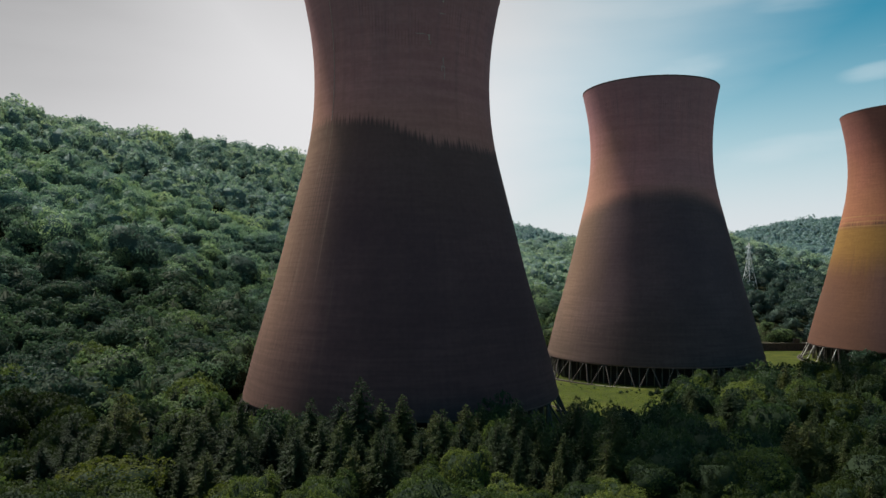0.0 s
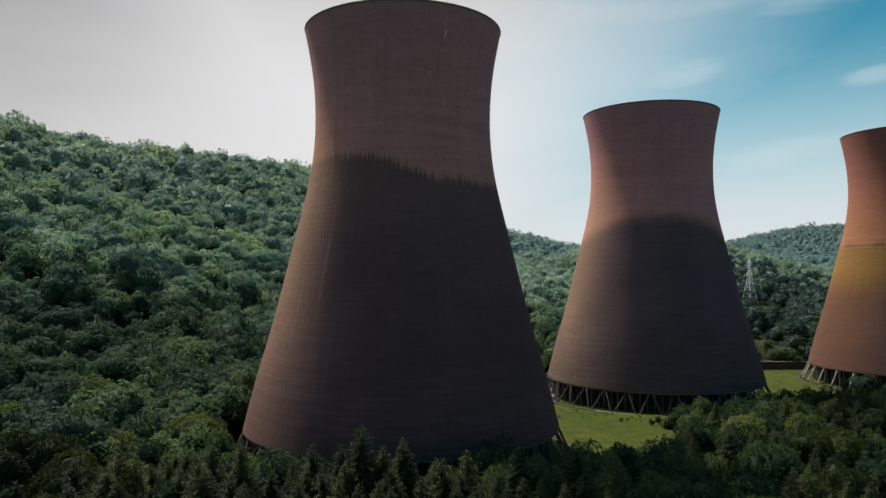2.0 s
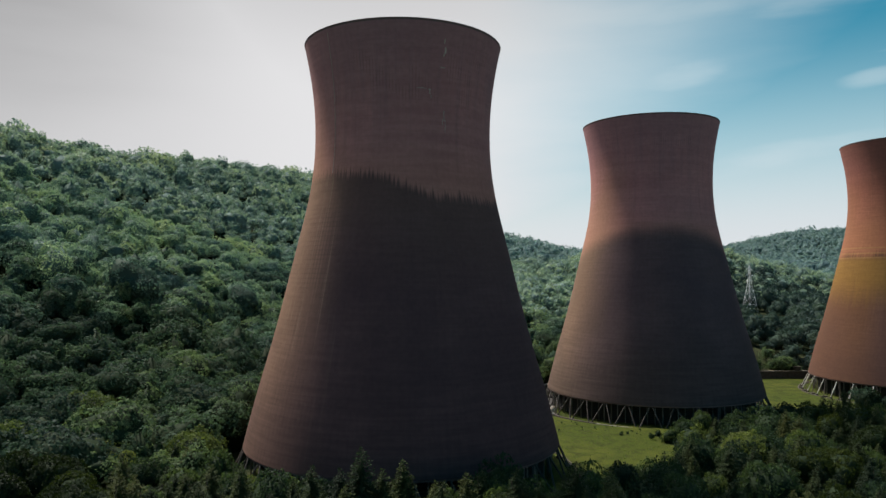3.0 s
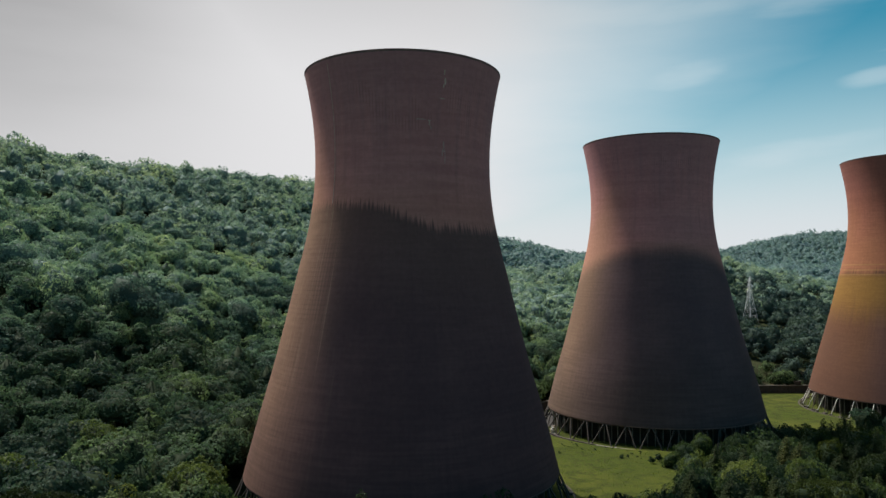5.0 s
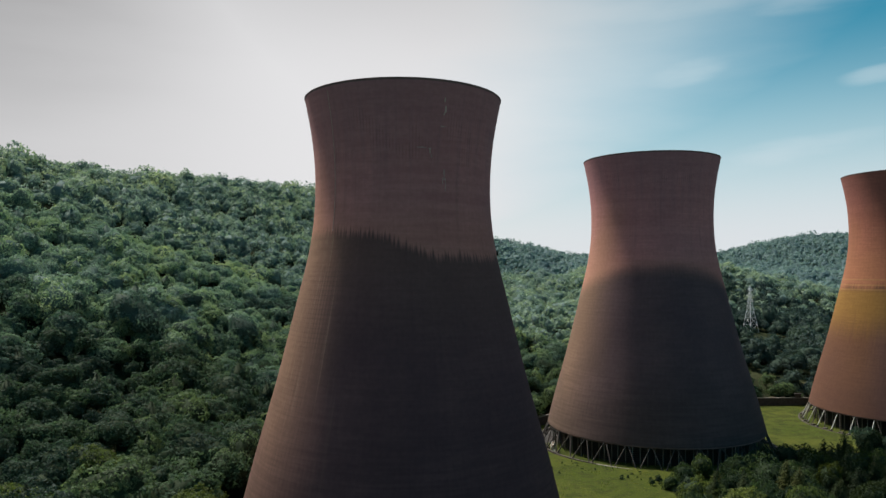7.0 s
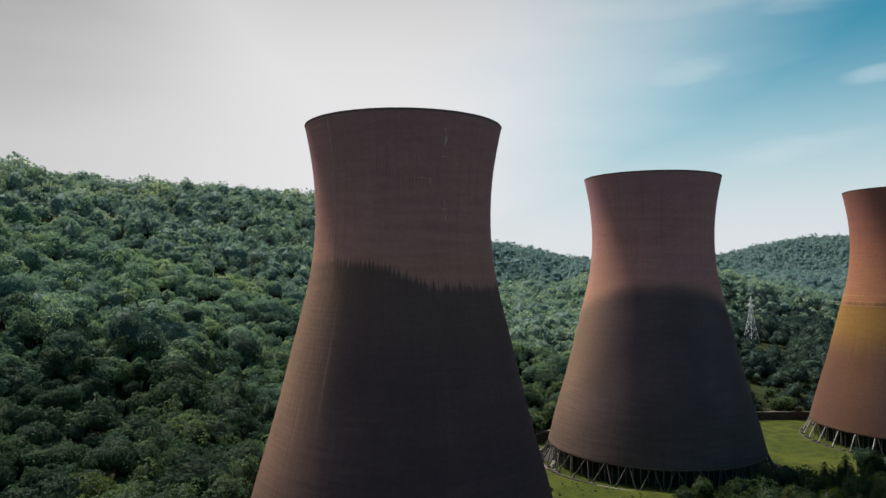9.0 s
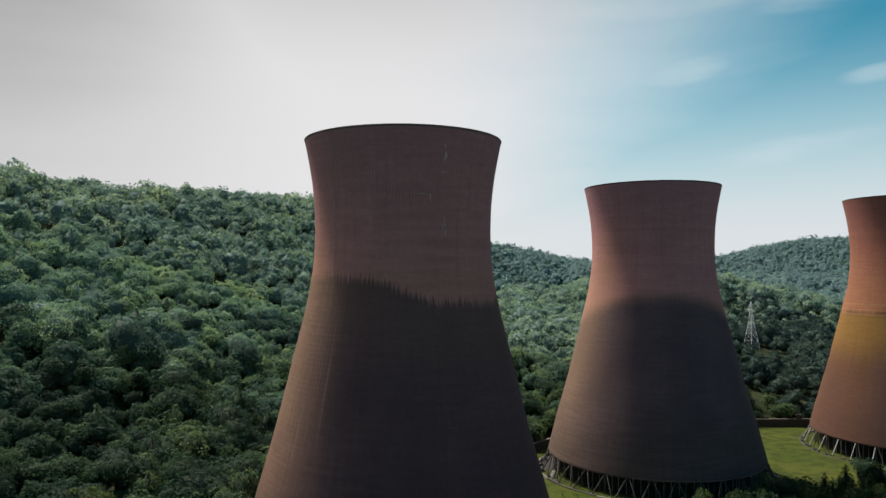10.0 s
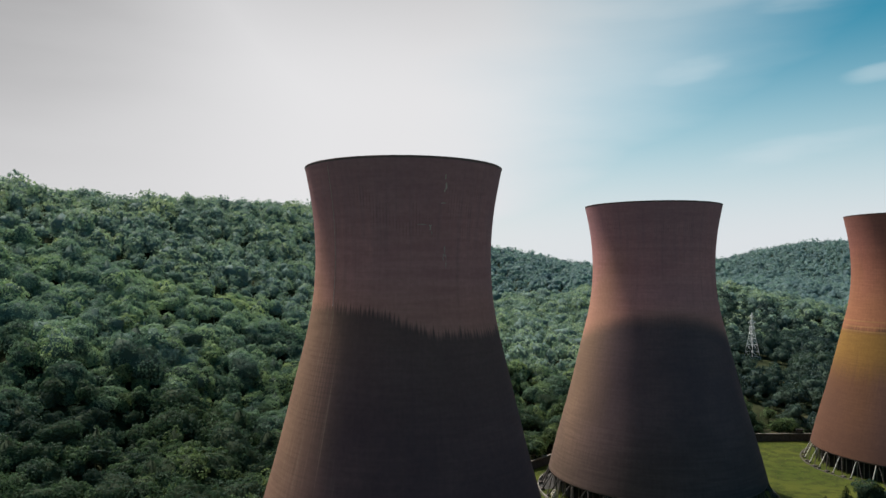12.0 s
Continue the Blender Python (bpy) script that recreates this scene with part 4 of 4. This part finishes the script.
# the marked trees first: the tall spruce pair, the broad yellow-green crowns
for x, y, tall in ((-14.8, 132, 20.3), (-18.6, 131, 17.0), (-57, 128, 16.5), (-24, 119.5, 14.2)):
    free(x, y, 1.6)
    plant(spruce_kinds, x, y, tall)
for kinds, places in (
        (shade_kinds, ((-50, 108, 12.6, 1.35),)),
        (bright_kinds, ((54, 122, 11.0, 1.25), (77, 188, 12.4, 1.3), (71, 205, 10.5, 1.0), (-92, 192, 16.5, 1.2), (-62, 178, 14.5, 1.25), (-100, 170, 15, 1.2), (-78, 168, 12.5, 1.2))),
        (front_kinds, ((-27, 98, 10.5, 1.2), (8, 104, 11.0, 1.1), (3.4, 114, 13.0, 0.85), (20, 106, 10.0, 1.0), (-9, 101, 8.8, 1.0), (33, 116, 10.5, 1.15))),
        (edge_kinds, ((95, 238, 9.0, 1.15), (77, 234, 7.2, 1.2), (85, 240, 8.0, 1.1), (101, 242, 8.8, 1.1), (109, 245, 9.0, 1.15), (117, 249, 9.4, 1.1), (125, 252, 9.0, 1.1), (71, 227, 5.4, 1.2), (74, 219, 7.5, 1.2)))):
    for x, y, tall, wide in places:
        free(x, y, 3.2)
        plant(kinds, x, y, tall, wide)
# a belt of spruces in front of the first tower, then spruce and broadleaf mixed
for x, y in scatter(5.5, -64, 34, 113, 143):
    if wooded(np.array([[x, y]]), 1.0)[0] and free(x, y, 1.7):
        if rng.random() < 0.14:
            plant(None, x, y, rng.uniform(9.0, 13.0), rng.uniform(0.7, 0.95))
        else:
            plant(spruce_kinds, x, y, rng.uniform(9.5, 17.0) * (0.9 if y < 122 else 1.0), rng.uniform(0.85, 1.15))
# low leafy trees close round the first tower's foot
for k in range(17):
    t = radians(146 + 6.2 * k)
    x, y = TOWERS[0][0] + 51 * math.cos(t) + rng.uniform(-1, 1), TOWERS[0][1] + 51 * math.sin(t) + rng.uniform(-1, 1)
    if free(x, y, 1.8):
        plant(edge_kinds, x, y, rng.uniform(7.5, 11.0), rng.uniform(0.8, 1.0))
for x, y in ((-66, 228), (-73, 236), (-62, 238), (-71, 246), (-79, 229), (-58, 230), (-66, 219), (-74, 222), (-80, 240)):
    if free(x, y, 2.0):
        plant(edge_kinds, x, y, rng.uniform(8.5, 12.0), rng.uniform(0.85, 1.05))
for x, y in ((-56, 152), (-52, 147), (-60, 158), (-48, 148), (-58, 165), (-54, 171), (-63, 171), (-58, 178), (-62, 184)):
    if free(x, y, 1.4):
        plant(spruce_kinds, x, y, rng.uniform(9.5, 12.5), rng.uniform(1.0, 1.2))
# the dense edge of the wood along the meadow
for k in range(26):
    x, y = 26 + 62 * k / 25 + rng.uniform(0, 4), 158 + 66 * k / 25 + rng.uniform(-6, 0)
    if free(x, y, 1.5):
        plant(spruce_kinds if rng.random() < 0.12 else edge_kinds, x, y, rng.uniform(5.5, 9.0), rng.uniform(1.0, 1.3))
for x, y in scatter(5.6, 28, 82, 128, 186):
    if wooded(np.array([[x, y]]), 1.0)[0] and rng.random() < 0.25 and free(x, y, 2.1):
        plant(spruce_kinds, x, y, rng.uniform(8.0, 13.0), rng.uniform(1.1, 1.35))
for x, y in scatter(6.0, -140, 140, 74, 176):
    if math.hypot(x, y) < 176 and not (-62 < x < 32 and 113 < y < 146) and wooded(np.array([[x, y]]), 2.0)[0] and free(x, y, 2.7):
        tall, wide = rng.uniform(6.5, 15.0) * (0.92 if x > 20 else 1.05), rng.uniform(0.8, 1.2)
        if -66 < x < 36 and y < 118:                      # younger growth before the spruces
            tall = min(tall, 40.5 - 0.29 * y + rng.uniform(-1.0, 1.5))
        plant(None, x, y, tall, wide)

for x, y in scatter(6.4, 22, 190, 110, 266):
    if math.hypot(x, y) >= 176 and wooded(np.array([[x, y]]), 2.0)[0] and free(x, y, 2.9):
        if rng.random() < 0.38:
            plant(spruce_kinds, x, y, rng.uniform(8.0, 13.0), 1.05)
        else:
            plant(None, x, y, rng.uniform(7.5, 13.5), rng.uniform(0.8, 1.2))
for ob in (*broad_kinds, *edge_kinds, *front_kinds, *shade_kinds, *bright_kinds, *dark_kinds, *spruce_kinds):
    if ob.name not in used:                                   # a kind that no place drew
        for o in (*ob.children, ob):
            bpy.data.objects.remove(o)

# --- the woods beyond, in belts: every tree real, too many to count
TEMPLATES = [
    [crown(s, 11, 80, 1500, 0.104, 1, 0.90, 0.5 if s % 4 == 0 else 0.0) for s in range(40, 54)],
    [crown(s, 8, 34, 290, 0.180, 1, 0.92) for s in range(54, 66)],
    [crown(s, 6, 0, 56, 0.26, 1, 0.9, stray=0.15, ruffle=0.25) for s in range(66, 76)],
]
GRAND = [crown(s, 16, 130, 2400, 0.080, 2, 0.82) for s in range(90, 96)]
STEM = np.array([(math.cos(k * math.tau / 3) * r, math.sin(k * math.tau / 3) * r, z) for r, z in ((0.09, -2.2), (0.05, 0.0)) for k in range(3)])
STEM_F = np.array([q for i in range(3) for q in ((i, (i + 1) % 3, 3 + (i + 1) % 3), (i, 3 + (i + 1) % 3, 3 + i))])


def seen_from_above(p, top):
    """True where a treetop can be seen over the land in front of it from high above the valley's mouth."""
    eye = np.array((0.0, 0.0, 104.0))
    ok = np.ones(len(p), bool)
    for f in np.linspace(0.25, 0.96, 30):
        q = p * f
        ok &= eye[2] + (top + 4 - eye[2]) * f > height(q[:, 0], q[:, 1]) + 9.0
    return ok


def behind_tower(x, y, top):
    """True for a tree that a tower hides from the whole valley mouth."""
    for tx, ty, tz in TOWERS:
        f = ty / y
        if f < 0.9 and all(abs(x * f - tx) < float(tower_r(min(114.0, max(8.0, eye + (top - eye) * f - tz)))) - 3.0 and eye + (top - eye) * f < 112 for eye in (38.0, 62.0, 88.0)):
            return True
    return False


def gully(x, y):
    """1 in the gully at the hill's foot, where trees are lower and shade is painted into their tone, 0 outside."""
    u, v = ((x + 113) * 0.86 + (y - 262) * 0.51) / 34, (-(x + 113) * 0.51 + (y - 262) * 0.86) / 11
    return float(step(1.25 - u * u - v * v, 0.0, 0.5))


def woodland(name, label, p, radius, templates, mt, bare=-0.66, uneven=1.0, rise=4.6, inner=None):
    z = height(p[:, 0], p[:, 1])
    vs, fs, tints, softs, slots, count = [], [], [], [], [], 0
    for (x, y), g in zip(p, z):
        swell = noise.noise((x / 34, y / 34, 2.7)) + 0.6 * noise.noise((x / 15, y / 15, 9.1))     # stands of taller and lower trees
        if swell < bare:
            continue
        grand = rng.random() < 0.20
        kinds = GRAND if grand and templates is TEMPLATES[0] else templates
        if behind_tower(x, y, g + 12):
            kinds = TEMPLATES[2]
        v, f, soft = kinds[int(rng.integers(len(kinds)))]
        r = radius * rng.uniform(0.62, 1.08) * (1.0 + 0.2 * swell) * (1.45 if grand else 1.0)
        t = rng.uniform(0, math.tau)
        c, s = math.cos(t), math.sin(t)
        tall = r * rng.uniform(0.85, 1.2)
        lift = rise + 7.2 * ( uneven * rng.uniform(-0.14, 0.18)) + (r - radius) * 0.35 + 1.8 * swell
        softs += [soft, np.ones(len(STEM_F), bool)]
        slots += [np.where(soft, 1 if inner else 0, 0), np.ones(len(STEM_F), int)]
        v, f = np.vstack([v, STEM]), np.vstack([f, STEM_F + len(v)])
        long_ = rng.uniform(0.82, 1.22)                       # no crown is quite round
        q = np.stack([(v[:, 0] * long_ * c - v[:, 1] / long_ * s) * r + x, (v[:, 0] * long_ * s + v[:, 1] / long_ * c) * r + y, v[:, 2] * tall + g + lift], 1)
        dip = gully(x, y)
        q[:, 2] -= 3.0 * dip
        # the gully's shade is put into the tone
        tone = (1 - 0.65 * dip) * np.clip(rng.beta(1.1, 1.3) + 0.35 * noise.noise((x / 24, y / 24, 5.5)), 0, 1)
        tone *= 1 - 0.55 * float(step(abs(x + 0.03 * y) / y, 0.42, 0.56)) * (mt in (LEAF_LOW, LEAF_MID))      # tones dimmed out to the sides, as lens vignetting would
        vs.append(q.astype(np.float32)), fs.append(f + count), tints.append(np.full(len(q), tone, np.float32))
        count += len(q)
    me = mesh_of(name, np.vstack(vs), np.vstack(fs), [mt, inner or BARK], np.concatenate(softs), np.concatenate(slots).astype(np.int32))
    me.attributes.new("tint", "FLOAT", "POINT").data.foreach_set("value", np.concatenate(tints))
    return tagged(new(name, me), label, "woodland", kind="stuff")


def belt(lo, hi, spacing, y1, x0=-1400, x1=1500):
    p = scatter(spacing, x0, x1, 60, y1)
    d = np.hypot(p[:, 0], p[:, 1])
    p = p[(d > lo) & (d <= hi) & wooded(p)]
    return p[seen_from_above(p, height(p[:, 0], p[:, 1]) + 13)]


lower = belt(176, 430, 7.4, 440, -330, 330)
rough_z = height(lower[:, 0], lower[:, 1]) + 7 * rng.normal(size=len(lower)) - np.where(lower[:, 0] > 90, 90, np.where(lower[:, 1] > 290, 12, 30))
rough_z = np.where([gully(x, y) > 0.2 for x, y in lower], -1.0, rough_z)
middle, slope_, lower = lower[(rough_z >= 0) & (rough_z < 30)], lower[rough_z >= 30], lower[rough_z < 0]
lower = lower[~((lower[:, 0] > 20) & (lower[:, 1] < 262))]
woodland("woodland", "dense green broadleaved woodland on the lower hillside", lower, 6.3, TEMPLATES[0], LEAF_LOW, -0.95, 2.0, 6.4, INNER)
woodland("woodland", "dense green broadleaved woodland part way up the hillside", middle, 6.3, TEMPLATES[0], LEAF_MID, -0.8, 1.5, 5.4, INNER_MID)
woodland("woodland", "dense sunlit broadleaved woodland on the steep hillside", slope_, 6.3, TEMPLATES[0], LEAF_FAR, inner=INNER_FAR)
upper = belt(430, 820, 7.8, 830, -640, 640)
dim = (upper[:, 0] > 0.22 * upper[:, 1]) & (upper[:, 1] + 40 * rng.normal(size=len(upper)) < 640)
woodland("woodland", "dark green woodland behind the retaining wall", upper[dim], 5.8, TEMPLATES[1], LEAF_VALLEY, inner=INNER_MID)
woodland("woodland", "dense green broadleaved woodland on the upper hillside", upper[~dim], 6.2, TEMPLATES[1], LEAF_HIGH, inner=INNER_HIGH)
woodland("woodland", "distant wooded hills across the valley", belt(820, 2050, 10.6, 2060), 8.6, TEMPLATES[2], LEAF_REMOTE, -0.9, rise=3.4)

# --- shrubs on the meadow by the second tower
v, f, soft = crown(80, 6, 40, 320, 0.2, 1, 0.8)
shrub_me = mesh_of("shrub", v * np.array((1.0, 1.0, 0.9)) + np.array((0, 0, 0.55)), f, [LEAF_NEAR, INNER], soft, soft.astype(np.int32))
for x, y, r in ((58, 238, 1.1), (60.5, 239.5, 0.7), (69, 234, 1.7), (66, 231, 1.5), (37, 252, 1.0), (39, 246, 0.6), (52, 250, 0.5), (46, 262, 0.45), (33, 236, 1.2), (47, 256, 0.4), (42, 259, 0.5)):
    s = tagged(new("shrub", shrub_me), "small green shrub in the meadow", "shrub", "shrubs in the meadow")
    s.matrix_basis = Matrix.LocRotScale((x, y, float(height(x, y))), Euler((0, 0, rng.uniform(0, 6))), (r * rng.uniform(0.9, 1.4), r, r * rng.uniform(0.7, 1.2)))

for _ in range(46):                                          # weeds below the kerb of the second tower
    t, d = rng.uniform(-2.45, -1.15), rng.uniform(47.6, 60)
    x, y, r = TOWERS[1][0] + d * math.cos(t), TOWERS[1][1] + d * math.sin(t), rng.uniform(0.22, 0.6)
    if meadow_gap(x, y) < -2:
        s = tagged(new("shrub", shrub_me), "low tuft of weeds in the meadow below the kerb", "shrub", "weeds in the meadow")
        s.matrix_basis = Matrix.LocRotScale((x, y, float(height(x, y))), Euler((0, 0, rng.uniform(0, 6))), (r * rng.uniform(1.0, 1.8), r, r * rng.uniform(0.6, 1.0)))

scrub_me = shrub_me.copy()
scrub_me.materials[0] = scrub_me.materials[1] = LEAF_SCRUB
# --- scrub on the bank behind the retaining wall
for _ in range(110):
    x = rng.uniform(110, 225)
    y, r = 384 + rng.uniform(0, 13), rng.uniform(0.6, 1.6)
    s = tagged(new("shrub", scrub_me), "pale green scrub on the bank behind the wall", "shrub", "scrub behind the wall")
    s.matrix_basis = Matrix.LocRotScale((x, y, float(height(x, y))), Euler((0, 0, rng.uniform(0, 6))), (r * 1.2, r * 1.2, r))

# --- grass tufts
p = np.vstack([np.stack([rng.uniform(20, 200, 16000), rng.uniform(165, 375, 16000)], 1), np.stack([rng.uniform(20, 125, 30000), rng.uniform(165, 300, 30000)], 1)])
ok = meadow_gap(p[:, 0], p[:, 1]) < 1
for tx, ty, _ in TOWERS:
    ok &= np.hypot(p[:, 0] - tx, p[:, 1] - ty) > 47.5
p = p[ok]
# rank growth along the kerb of the second tower
u_, d_ = rng.uniform(0, math.tau, 1500), rng.uniform(47.2, 57, 1500)
q = np.stack([TOWERS[1][0] + d_ * np.cos(u_), TOWERS[1][1] + d_ * np.sin(u_)], 1)
p = np.vstack([p, q[meadow_gap(q[:, 0], q[:, 1]) < 0]])
at = np.column_stack([p, height(p[:, 0], p[:, 1]) + 0.03])
v, f = cards(rng, at, unit(rng.normal(size=(len(at), 3)) * 0.28 + np.array((0, 0, 0.9))), rng.uniform(0.2, 0.6, len(at)) * (0.6 + 0.8 * np.array([abs(noise.noise((q[0] / 6, q[1] / 6, 1.0))) for q in at])))
me = mesh_of("grass", v, f, [BLADE])
me.attributes.new("tint", "FLOAT", "POINT").data.foreach_set("value", np.repeat(rng.random(len(at)), 4).astype(np.float32))
tagged(new("grass", me), "tufts of yellow-green meadow grass", "grass", kind="stuff")
